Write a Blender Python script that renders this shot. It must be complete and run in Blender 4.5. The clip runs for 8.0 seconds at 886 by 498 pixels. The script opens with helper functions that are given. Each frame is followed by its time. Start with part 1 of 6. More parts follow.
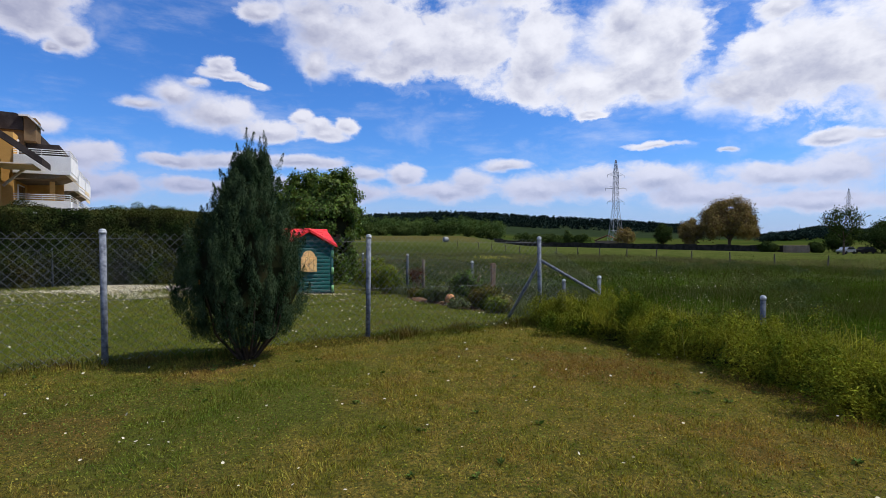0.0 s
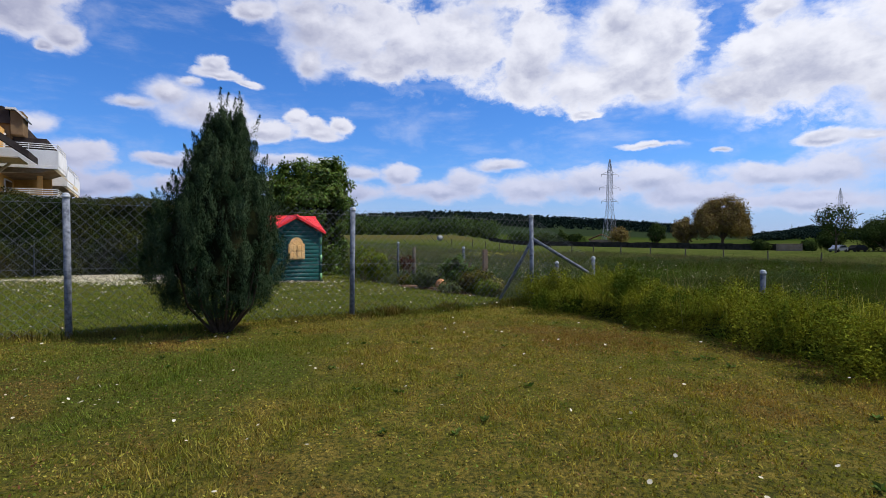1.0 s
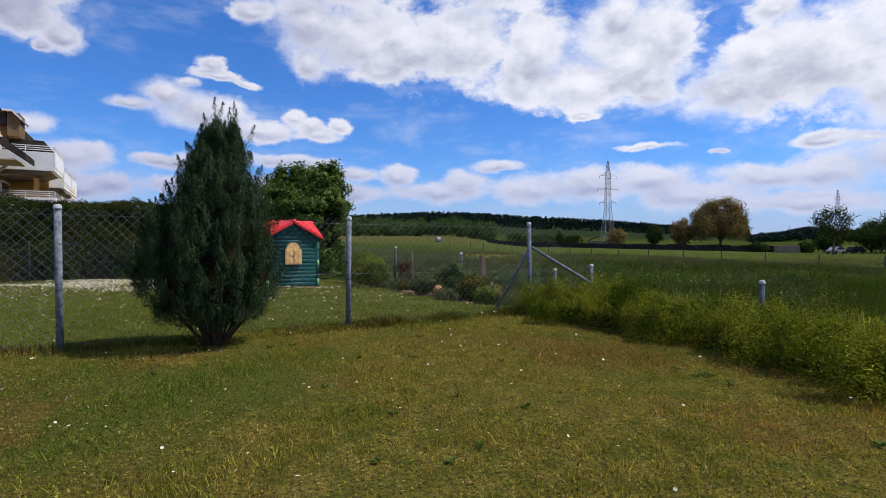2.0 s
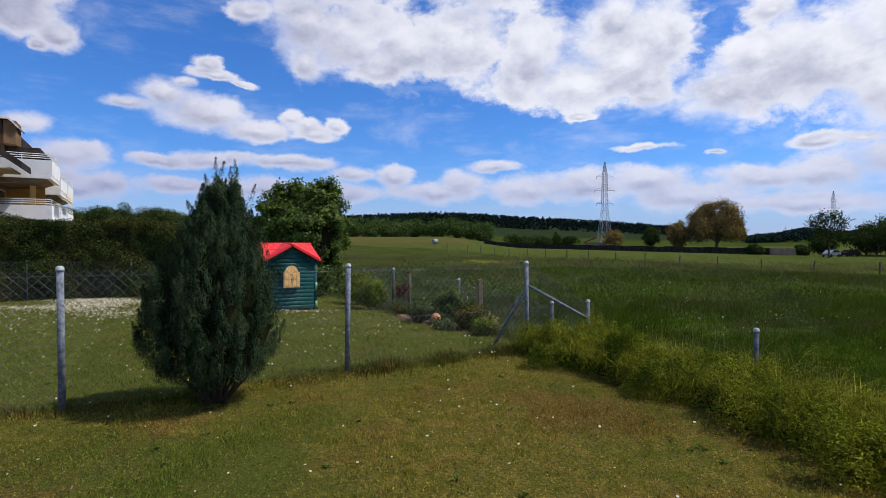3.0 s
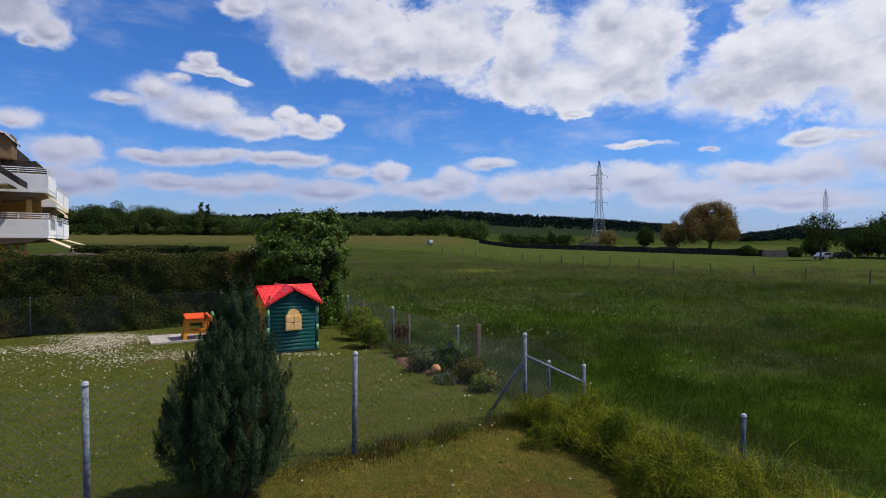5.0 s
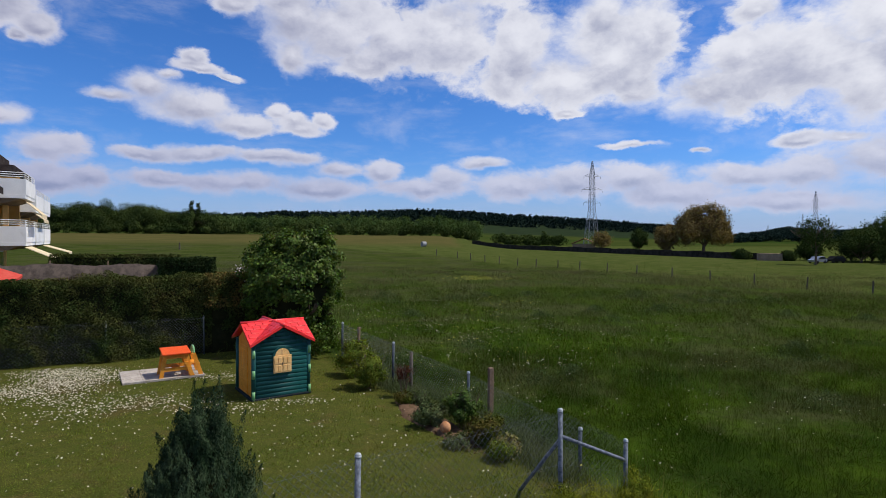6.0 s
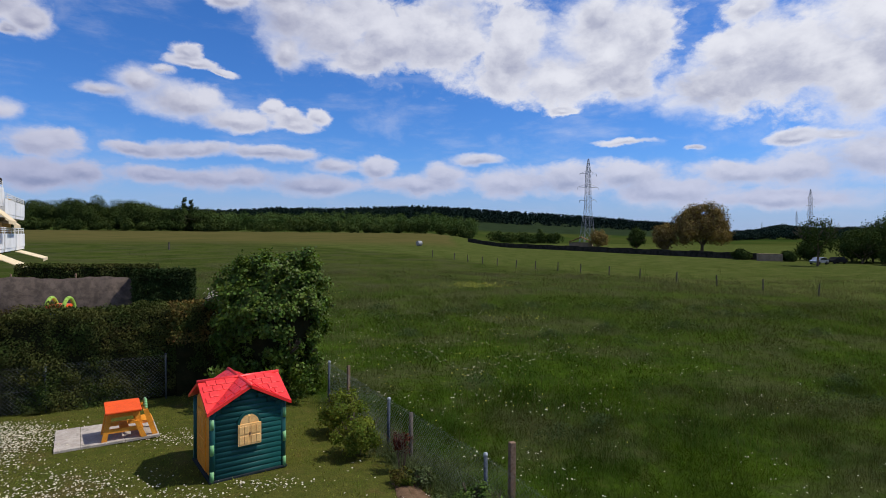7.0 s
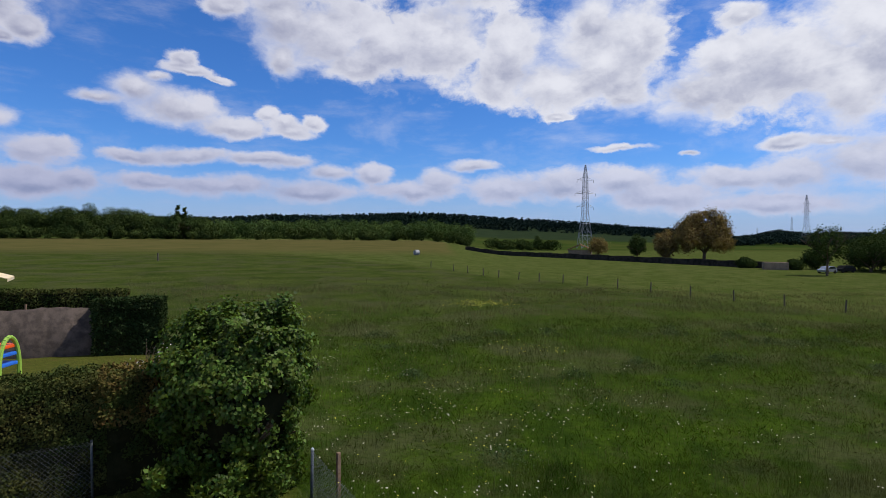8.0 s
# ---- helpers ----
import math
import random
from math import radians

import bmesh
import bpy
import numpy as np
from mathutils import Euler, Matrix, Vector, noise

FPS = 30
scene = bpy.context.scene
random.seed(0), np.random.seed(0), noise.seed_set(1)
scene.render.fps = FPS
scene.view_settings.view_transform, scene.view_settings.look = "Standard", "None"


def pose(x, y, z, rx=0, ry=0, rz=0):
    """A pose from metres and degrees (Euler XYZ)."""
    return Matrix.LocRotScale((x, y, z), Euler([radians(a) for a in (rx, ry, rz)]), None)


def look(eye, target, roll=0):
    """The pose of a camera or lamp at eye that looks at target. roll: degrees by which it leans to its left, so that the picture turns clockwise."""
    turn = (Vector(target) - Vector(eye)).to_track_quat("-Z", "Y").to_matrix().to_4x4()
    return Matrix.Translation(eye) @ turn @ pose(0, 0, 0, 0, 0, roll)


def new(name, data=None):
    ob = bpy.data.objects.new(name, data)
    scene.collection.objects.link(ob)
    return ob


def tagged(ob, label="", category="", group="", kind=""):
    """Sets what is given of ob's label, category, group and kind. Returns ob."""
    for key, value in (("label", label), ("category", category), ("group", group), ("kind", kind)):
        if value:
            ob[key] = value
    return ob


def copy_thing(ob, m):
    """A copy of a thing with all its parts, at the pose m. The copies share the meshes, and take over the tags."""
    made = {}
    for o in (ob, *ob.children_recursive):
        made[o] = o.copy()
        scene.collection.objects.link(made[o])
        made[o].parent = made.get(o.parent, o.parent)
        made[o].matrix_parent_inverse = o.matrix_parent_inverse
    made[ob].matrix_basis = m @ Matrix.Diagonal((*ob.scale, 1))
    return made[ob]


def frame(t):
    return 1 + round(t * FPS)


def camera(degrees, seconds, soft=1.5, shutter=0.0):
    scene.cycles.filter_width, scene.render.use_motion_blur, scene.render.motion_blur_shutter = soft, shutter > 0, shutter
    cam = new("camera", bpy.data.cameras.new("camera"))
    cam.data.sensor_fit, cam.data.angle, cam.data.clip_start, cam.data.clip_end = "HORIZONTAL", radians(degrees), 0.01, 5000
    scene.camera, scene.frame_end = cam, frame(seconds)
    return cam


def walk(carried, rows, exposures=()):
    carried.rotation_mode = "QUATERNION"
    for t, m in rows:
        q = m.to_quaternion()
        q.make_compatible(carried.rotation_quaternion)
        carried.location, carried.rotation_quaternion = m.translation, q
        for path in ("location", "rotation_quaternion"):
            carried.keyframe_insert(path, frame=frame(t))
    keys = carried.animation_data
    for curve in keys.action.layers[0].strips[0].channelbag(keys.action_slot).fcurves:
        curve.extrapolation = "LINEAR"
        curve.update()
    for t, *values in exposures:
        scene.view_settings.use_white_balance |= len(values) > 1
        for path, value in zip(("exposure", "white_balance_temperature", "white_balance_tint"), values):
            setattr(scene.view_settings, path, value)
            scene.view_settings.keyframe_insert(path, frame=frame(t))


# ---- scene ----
cam = camera(77.5, 8.0, 0.9)

PATH = [
    (0, (0.002, -0.013, 1.315), (-0.013, 1.987, 1.296), 0.0),
    (0.5, (0.072, 0.134, 1.170), (0.066, 2.134, 1.151), 0.0),
    (1, (0.080, 0.264, 1.010), (0.085, 2.264, 0.990), 0.0),
    (1.5, (0.096, 0.334, 0.955), (0.105, 2.334, 0.939), 0.0),
    (2.8, (0.092, 0.269, 1.571), (0.111, 2.269, 1.554), 0.1),
    (3, (0.079, 0.26, 1.647), (0.101, 2.26, 1.631), 0.1),
    (3.5, (0.068, 0.193, 1.860), (0.093, 2.193, 1.847), 0.1),
    (4, (0.017, 0.004, 2.133), (0.047, 2.004, 2.115), 0.1),
    (4.5, (-0.007, -0.145, 2.431), (0.029, 1.855, 2.408), 0.2),
    (4.7, (-0.004, -0.140, 2.534), (0.033, 1.860, 2.512), 0.2),
    (5.8, (-0.249, 1.037, 3.351), (-0.186, 3.035, 3.306), 0.1),
    (6, (-0.328, 1.394, 3.442), (-0.259, 3.393, 3.412), 0.4),
    (6.5, (-0.437, 2.51, 3.793), (-0.356, 4.508, 3.758), 0.4),
    (7, (-0.477, 3.772, 4.147), (-0.39, 5.77, 4.105), 0.5),
    (7.5, (-0.538, 5.355, 4.523), (-0.443, 7.353, 4.484), 0.4),
    (8, (-0.799, 7.257, 4.873), (-0.698, 9.254, 4.853), 0.3),
]
walk(cam, [(t, look(eye, target, roll)) for t, eye, target, roll in PATH],
     [(0, 0.04), (1.5, 0.03), (3, 0.0), (4, -0.12), (4.7, -0.15), (5.8, -0.16), (7, -0.17), (8, -0.17)])

# ---- world, sun and exposure ----
SUN = Vector((0.55, 0.03, 0.83)).normalized()
sun = new("sun", bpy.data.lights.new("sun", "SUN"))
sun.data.energy, sun.data.angle, sun.data.color = 4.5, radians(0.6), (1.0, 0.95, 0.86)
sun.matrix_world = look(SUN * 50, (0, 0, 0))

world = bpy.data.worlds.new("sky")
scene.world = world
world.use_nodes = True
scene.view_settings.exposure = 0.0
rng = np.random.default_rng(11)


class Nodes:
    """A thin hand for node trees: n.add(type, values by socket, **settings)."""

    def __init__(self, tree):
        self.tree = tree
        tree.nodes.clear()

    def add(self, kind, ins=None, **sets):
        node = self.tree.nodes.new(kind)
        for key, value in sets.items():
            setattr(node, key, value)
        for key, value in (ins or {}).items():
            if isinstance(value, bpy.types.NodeSocket):
                self.tree.links.new(value, node.inputs[key])
            else:
                node.inputs[key].default_value = value
        return node

    def math(self, op, a, b=0.0, c=0.0, clamp=False):
        return self.add("ShaderNodeMath", {0: a, 1: b, 2: c}, operation=op, use_clamp=clamp).outputs[0]

    def vmath(self, op, a, b=(0, 0, 0), c=(0, 0, 0)):
        node = self.add("ShaderNodeVectorMath", {0: a, 1: b}, operation=op)
        if op == "MULTIPLY_ADD":
            if isinstance(c, bpy.types.NodeSocket):
                self.tree.links.new(c, node.inputs[2])
            else:
                node.inputs[2].default_value = c
        return node.outputs["Value" if op in ("LENGTH", "DOT_PRODUCT") else "Vector"]

    def mix(self, fac, a, b, blend="MIX"):
        node = self.add("ShaderNodeMix", {0: fac, 6: a, 7: b}, data_type="RGBA", blend_type=blend)
        return node.outputs[2]

    def noise(self, vec, scale, detail=4.0, rough=0.55, out="Fac", dist=0.0):
        return self.add("ShaderNodeTexNoise", {"Vector": vec, "Scale": scale, "Detail": detail, "Roughness": rough, "Distortion": dist}).outputs[out]

    def step(self, x, lo, hi):
        return self.add("ShaderNodeMapRange", {0: x, 1: lo, 2: hi, 3: 0.0, 4: 1.0}, interpolation_type="SMOOTHSTEP").outputs[0]


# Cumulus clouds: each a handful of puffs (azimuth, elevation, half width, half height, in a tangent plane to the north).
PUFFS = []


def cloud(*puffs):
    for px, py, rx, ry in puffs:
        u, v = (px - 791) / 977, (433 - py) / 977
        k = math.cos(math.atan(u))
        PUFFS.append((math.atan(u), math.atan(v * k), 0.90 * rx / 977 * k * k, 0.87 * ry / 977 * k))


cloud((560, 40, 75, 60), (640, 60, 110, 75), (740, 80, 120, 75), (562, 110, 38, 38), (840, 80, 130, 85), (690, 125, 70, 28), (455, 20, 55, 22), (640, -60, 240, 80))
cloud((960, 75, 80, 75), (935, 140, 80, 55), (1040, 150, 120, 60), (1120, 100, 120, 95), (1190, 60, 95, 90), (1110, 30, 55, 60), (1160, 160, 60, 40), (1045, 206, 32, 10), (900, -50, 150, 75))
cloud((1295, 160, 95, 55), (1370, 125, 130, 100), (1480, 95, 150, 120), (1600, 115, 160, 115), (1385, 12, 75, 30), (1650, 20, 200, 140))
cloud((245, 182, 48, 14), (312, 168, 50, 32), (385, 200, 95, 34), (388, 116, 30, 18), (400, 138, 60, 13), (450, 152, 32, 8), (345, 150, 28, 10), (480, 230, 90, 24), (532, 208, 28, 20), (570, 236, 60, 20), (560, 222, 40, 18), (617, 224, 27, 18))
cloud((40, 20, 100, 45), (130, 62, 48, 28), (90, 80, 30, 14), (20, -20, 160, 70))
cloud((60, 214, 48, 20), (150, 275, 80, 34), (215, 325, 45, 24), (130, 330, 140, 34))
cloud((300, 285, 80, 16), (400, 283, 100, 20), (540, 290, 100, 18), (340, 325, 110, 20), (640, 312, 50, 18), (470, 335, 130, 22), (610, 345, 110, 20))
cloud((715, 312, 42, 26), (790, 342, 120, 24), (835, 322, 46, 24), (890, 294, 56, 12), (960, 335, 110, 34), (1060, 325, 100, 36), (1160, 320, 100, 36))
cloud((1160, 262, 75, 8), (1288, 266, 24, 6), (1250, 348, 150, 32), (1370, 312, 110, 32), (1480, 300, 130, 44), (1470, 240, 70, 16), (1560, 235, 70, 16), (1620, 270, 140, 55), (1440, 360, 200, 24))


def build_sky():
    n = Nodes(world.node_tree)
    way = n.add("ShaderNodeTexCoord").outputs["Generated"]
    s = n.add("ShaderNodeSeparateXYZ", {0: way})
    az = n.math("ARCTAN2", s.outputs[0], s.outputs[1])
    el = n.math("ARCSINE", s.outputs[2])
    p = n.add("ShaderNodeCombineXYZ", {0: az, 1: el}).outputs[0]
    stretched = n.vmath("MULTIPLY", p, (1.0, 1.5, 1.0))
    low = n.step(el, 0.21, 0.07)

    def billow(at, scale):
        """Cauliflower relief: rounded bumps of falling size, with creases between them."""
        v = n.add("ShaderNodeTexVoronoi", {"Vector": at, "Scale": scale, "Detail": 3.0, "Roughness": 0.55, "Lacunarity": 2.3, "Smoothness": 0.45},
                  feature="SMOOTH_F1", normalize=True).outputs["Distance"]
        return n.math("SUBTRACT", 0.5, v)

    wob = n.vmath("SUBTRACT", n.noise(stretched, 8.0, 6.0, 0.62, "Color"), (0.5, 0.5, 0.5))
    q = n.vmath("MULTIPLY_ADD", wob, (0.055, 0.040, 0.0), p)
    bent = n.vmath("MULTIPLY_ADD", wob, (0.05, 0.05, 0.0), stretched)
    sunward = n.vmath("ADD", bent, (0.012, 0.030, 0.0))
    bump, bump_up = billow(bent, 16.0), billow(sunward, 16.0)
    fluff = n.math("SUBTRACT", n.noise(bent, 14.0, 9.0, 0.62), 0.5)
    big = n.noise(stretched, 3.5, 3.0, 0.5)

    def field(at, puffs, sx=0.0, sy=0.0):
        """How deep inside the puffs a place lies; sx, sy shift it by parts of each puff's own size."""
        out = None
        for a, e, w, h in puffs:
            d = n.vmath("LENGTH", n.vmath("MULTIPLY_ADD", at, (1 / w, 1 / h, 0), (-a / w + sx, -e / h + sy, 0)))
            f = n.math("SUBTRACT", 1.0, d)
            out = f if out is None else n.math("SMOOTH_MAX", out, f, 0.34)
        return out

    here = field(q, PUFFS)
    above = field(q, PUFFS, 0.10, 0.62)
    # the rest of the sky, out of the puffs' range
    away = n.math("MAXIMUM", n.step(n.math("ABSOLUTE", az), 0.85, 1.1), n.step(el, 0.6, 0.85))
    loose = n.math("MULTIPLY_ADD", big, 5.0, -2.6)
    here = n.add("ShaderNodeMix", {0: away, 2: here, 3: loose}).outputs[0]
    above = n.add("ShaderNodeMix", {0: away, 2: above, 3: loose}).outputs[0]
    dens = n.math("ADD", n.math("ADD", here, n.math("MULTIPLY", bump, 0.85)), n.math("MULTIPLY_ADD", fluff, 1.5, -0.15))
    # some rims crisp, some frayed
    fray = n.math("MAXIMUM", n.step(n.noise(stretched, 5.0, 3.0, 0.5), 0.40, 0.68), n.math("MULTIPLY", low, 0.35))
    cover = n.step(dens, n.math("MULTIPLY_ADD", fray, -0.42, -0.08), n.math("MULTIPLY_ADD", fray, 0.42, 0.34))
    wisps = n.math("MULTIPLY", n.step(n.noise(n.vmath("MULTIPLY", p, (1.0, 3.4, 1.0)), 5.0, 8.0, 0.62), 0.46, 0.80), 0.36)
    veil = n.math("MULTIPLY", n.step(n.noise(n.vmath("ADD", stretched, (3.0, 1.0, 0.0)), 6.0, 7.0, 0.62), 0.52, 0.78), 0.30)
    cover = n.math("MAXIMUM", cover, n.math("MAXIMUM", wisps, veil))
    # lit tops and rims, grey undersides and hollows
    slope = n.math("ADD", n.math("MULTIPLY", n.math("SUBTRACT", above, here), 0.7), n.math("MULTIPLY", n.math("SUBTRACT", bump_up, bump), 1.3))
    slope = n.math("ADD", slope, n.math("MULTIPLY", n.math("SUBTRACT", n.noise(stretched, 4.0, 5.0, 0.55), 0.5), 1.5))
    deep = n.step(n.math("ADD", here, n.math("MULTIPLY", fluff, 0.9)), 0.08, 0.80)
    grey = n.math("MULTIPLY", n.step(slope, -0.72, 0.45), deep)
    white = n.mix(low, (0.86, 0.875, 0.97, 1), (0.60, 0.64, 0.84, 1))
    shade = n.mix(low, (0.39, 0.42, 0.58, 1), (0.33, 0.39, 0.60, 1))
    lit = n.mix(grey, white, shade)
    # the side away from the sun is duller
    dull = n.math("MULTIPLY_ADD", n.step(az, -0.75, 0.45), 0.21, 0.83)
    lit = n.mix(1.0, lit, n.add("ShaderNodeCombineXYZ", {0: dull, 1: dull, 2: n.math("MULTIPLY_ADD", dull, 0.7, 0.3)}).outputs[0], "MULTIPLY")
    nishita = n.add("ShaderNodeTexSky", sky_type="NISHITA", sun_disc=False, sun_elevation=math.asin(SUN.z),
                    sun_rotation=math.atan2(SUN.x, SUN.y), altitude=400, air_density=1.0, dust_density=0.6, ozone_density=2.0)
    blue = n.mix(1.0, nishita.outputs[0], (0.067, 0.097, 0.152, 1), "MULTIPLY")
    blue = n.add("ShaderNodeHueSaturation", {"Saturation": 1.08, "Color": blue}).outputs[0]
    haze = n.step(el, 0.15, 0.0)
    blue = n.mix(n.math("MULTIPLY", haze, 0.8), blue, (0.38, 0.49, 0.76, 1))
    col = n.mix(cover, blue, lit)
    bg = n.add("ShaderNodeBackground", {0: col, 1: 1.0})
    n.add("ShaderNodeOutputWorld", {0: bg.outputs[0]})


build_sky()

# ---- materials ----


def mat(name, a, b, scale=6.0, rough=0.8, bump=0.0, fine=0.0, island=0.0, leaf=0.0, metal=0.0, spec=0.0, dirt=None, dirt_scale=1.0, dirt_at=0.55, obj_rand=0.0):
    """Two tones by noise, a second noise at another scale, and a stain with a shape of its own."""
    m = bpy.data.materials.new(name)
    m.use_nodes = True
    n = Nodes(m.node_tree)
    at = n.add("ShaderNodeTexCoord").outputs["Object"]
    fac = n.step(n.noise(at, scale, 5.0, 0.6), 0.32, 0.68)
    col = n.mix(fac, (*a, 1), (*b, 1))
    if dirt:
        col = n.mix(n.math("MULTIPLY", n.step(n.noise(at, dirt_scale, 4.0, 0.6), dirt_at, dirt_at + 0.18), 0.85), col, (*dirt, 1))
    if fine:
        v = n.math("MULTIPLY_ADD", n.noise(at, fine, 3.0, 0.7), 0.7, 0.65)
        col = n.mix(1.0, col, n.add("ShaderNodeCombineXYZ", {0: v, 1: v, 2: v}).outputs[0], "MULTIPLY")
    if island:
        r = n.add("ShaderNodeNewGeometry").outputs["Random Per Island"]
        col = n.add("ShaderNodeHueSaturation", {"Hue": n.math("MULTIPLY_ADD", r, 0.04, 0.48), "Saturation": 1.0,
                    "Value": n.math("MULTIPLY_ADD", r, 2 * island, 1 - island), "Color": col}).outputs[0]
    if obj_rand:
        r = n.add("ShaderNodeObjectInfo").outputs["Random"]
        col = n.add("ShaderNodeHueSaturation", {"Value": n.math("MULTIPLY_ADD", r, 2 * obj_rand, 1 - obj_rand), "Color": col}).outputs[0]
    ins = {"Base Color": col, "Roughness": rough, "Metallic": metal, "Specular IOR Level": spec}
    if bump:
        h = n.noise(at, fine or scale * 4, 5.0, 0.65)
        ins["Normal"] = n.add("ShaderNodeBump", {"Strength": bump, "Distance": 0.02, "Height": h}).outputs[0]
    sh = n.add("ShaderNodeBsdfPrincipled", ins).outputs[0]
    if leaf:
        glow = n.add("ShaderNodeBsdfTranslucent", {0: n.mix(1.0, col, (1.3, 1.25, 0.55, 1), "MULTIPLY")}).outputs[0]
        sh = n.add("ShaderNodeMixShader", {0: leaf, 1: sh, 2: glow}).outputs[0]
    n.add("ShaderNodeOutputMaterial", {0: sh})
    return m



def turf_colour(n, at):
    """Mown lawn: olive green, with clover-green patches, yellowed and rusty dry ones, and straw."""
    col = n.mix(n.step(n.noise(at, 6.0, 6.0, 0.7), 0.40, 0.60), (0.180, 0.168, 0.026, 1), (0.310, 0.232, 0.050, 1))

    def patch(x, y, r):
        d = n.vmath("LENGTH", n.vmath("MULTIPLY_ADD", at, (1 / r, 1 / r, 0), (-x / r, -y / r, 0)))
        return n.math("SUBTRACT", 0.26, n.math("MULTIPLY", d, 0.26))
    clover = n.math("ADD", n.noise(n.vmath("ADD", at, (3.1, 0.4, 0)), 0.75, 5.0, 0.65), n.math("MAXIMUM", patch(-2.1, 3.75, 1.5), 0.0))
    col = n.mix(n.math("MULTIPLY", n.step(clover, 0.44, 0.70), 0.72), col, (0.092, 0.142, 0.020, 1))
    rust = n.math("ADD", n.noise(n.vmath("ADD", at, (7.7, 2.2, 0)), 1.0, 6.0, 0.7), n.math("MAXIMUM", patch(1.1, 4.9, 1.1), 0.0))
    col = n.mix(n.math("MULTIPLY", n.step(rust, 0.50, 0.70), 0.62), col, (0.28, 0.135, 0.050, 1))
    col = n.mix(n.math("MULTIPLY", n.step(n.noise(n.vmath("ADD", at, (5.0, 1.0, 0.0)), 38.0, 3.0, 0.6), 0.53, 0.66), 0.6), col, (0.055, 0.095, 0.018, 1))
    col = n.mix(n.math("MULTIPLY", n.step(n.noise(at, 26.0, 4.0, 0.7), 0.55, 0.72), 0.7), col, (0.33, 0.26, 0.085, 1))
    # the further garden, past the cross fence, is greener
    past = n.math("ADD", n.vmath("DOT_PRODUCT", at, (-0.52, 0.85, 0)), -(0.52 * 0.95 + 0.85 * 6.6))
    green = n.mix(n.step(n.noise(at, 4.0, 5.0, 0.65), 0.35, 0.65), (0.100, 0.144, 0.021, 1), (0.172, 0.190, 0.038, 1))
    bare = n.math("ADD", n.noise(at, 1.7, 6.0, 0.7), n.math("MAXIMUM", n.math("MAXIMUM", patch(-5.9, 12.5, 0.9), patch(-8.6, 14.2, 1.3)), 0.0))
    green = n.mix(n.math("MULTIPLY", n.step(bare, 0.54, 0.70), 0.8), green, (0.21, 0.150, 0.060, 1))
    col = n.mix(n.math("MULTIPLY", n.step(past, -0.1, 0.25), 0.85), col, green)
    return col


def sward_colour(n, at):
    """Uncut meadow: deep green near the gardens, brownish drifts of seed heads, a paler paddock past the posts."""
    s = n.add("ShaderNodeSeparateXYZ", {0: at})
    y = s.outputs[1]
    wob = n.math("MULTIPLY_ADD", n.noise(at, 0.09, 4.0), 40.0, -20.0)
    near = n.mix(n.step(n.noise(n.vmath("MULTIPLY", at, (1.2, 0.8, 1.0)), 0.42, 7.0, 0.72), 0.36, 0.64), (0.021, 0.041, 0.005, 1), (0.046, 0.078, 0.007, 1))
    far = n.mix(n.step(n.noise(at, 0.18, 6.0, 0.7), 0.36, 0.64), (0.034, 0.050, 0.010, 1), (0.060, 0.074, 0.017, 1))
    col = n.mix(n.step(n.math("ADD", y, n.math("MULTIPLY", wob, 0.6)), 16, 78), near, far)
    drift = n.step(n.noise(n.vmath("MULTIPLY", at, (0.8, 1.0, 1.0)), 0.17, 8.0, 0.72), 0.47, 0.60)
    col = n.mix(n.math("MULTIPLY", drift, 0.75), col, (0.062, 0.064, 0.027, 1))
    patch = n.step(n.noise(n.vmath("ADD", n.vmath("MULTIPLY", at, (0.7, 1.0, 1.0)), (9.0, 4.0, 0.0)), 0.22, 7.0, 0.7), 0.52, 0.64)
    col = n.mix(n.math("MULTIPLY", patch, 0.45), col, (0.018, 0.030, 0.008, 1))
    col = n.mix(n.math("MULTIPLY", n.step(n.noise(at, 1.6, 6.0, 0.75), 0.52, 0.66), 0.5), col, (0.054, 0.058, 0.016, 1))
    over = n.math("ADD", n.vmath("DOT_PRODUCT", at, (0.809, 0.588, 0)), -61.3)
    pale = n.mix(n.step(n.noise(at, 0.35, 6.0, 0.7), 0.36, 0.64), (0.048, 0.070, 0.013, 1), (0.095, 0.104, 0.030, 1))
    return n.mix(n.math("MULTIPLY", n.step(n.math("ADD", over, n.math("MULTIPLY", wob, 0.2)), -2.0, 3.0), 0.8), col, pale)


def blade_material(name, colour, island):
    m = bpy.data.materials.new(name)
    m.use_nodes = True
    n = Nodes(m.node_tree)
    at = n.add("ShaderNodeTexCoord").outputs["Object"]
    col = colour(n, at)
    r = n.add("ShaderNodeNewGeometry").outputs["Random Per Island"]
    col = n.add("ShaderNodeHueSaturation", {"Hue": n.math("MULTIPLY_ADD", r, 0.05, 0.475), "Value": n.math("MULTIPLY_ADD", r, 2 * island, 1 - island), "Color": col}).outputs[0]
    sh = n.add("ShaderNodeBsdfPrincipled", {"Base Color": col, "Roughness": 0.8, "Specular IOR Level": 0.0}).outputs[0]
    glow = n.add("ShaderNodeBsdfTranslucent", {0: n.mix(1.0, col, (1.3, 1.25, 0.4, 1), "MULTIPLY")}).outputs[0]
    n.add("ShaderNodeOutputMaterial", {0: n.add("ShaderNodeMixShader", {0: 0.3, 1: sh, 2: glow}).outputs[0]})
    return m


def turf(name, island):
    return blade_material(name, turf_colour, island)


def sward(name, island):
    return blade_material(name, sward_colour, island)


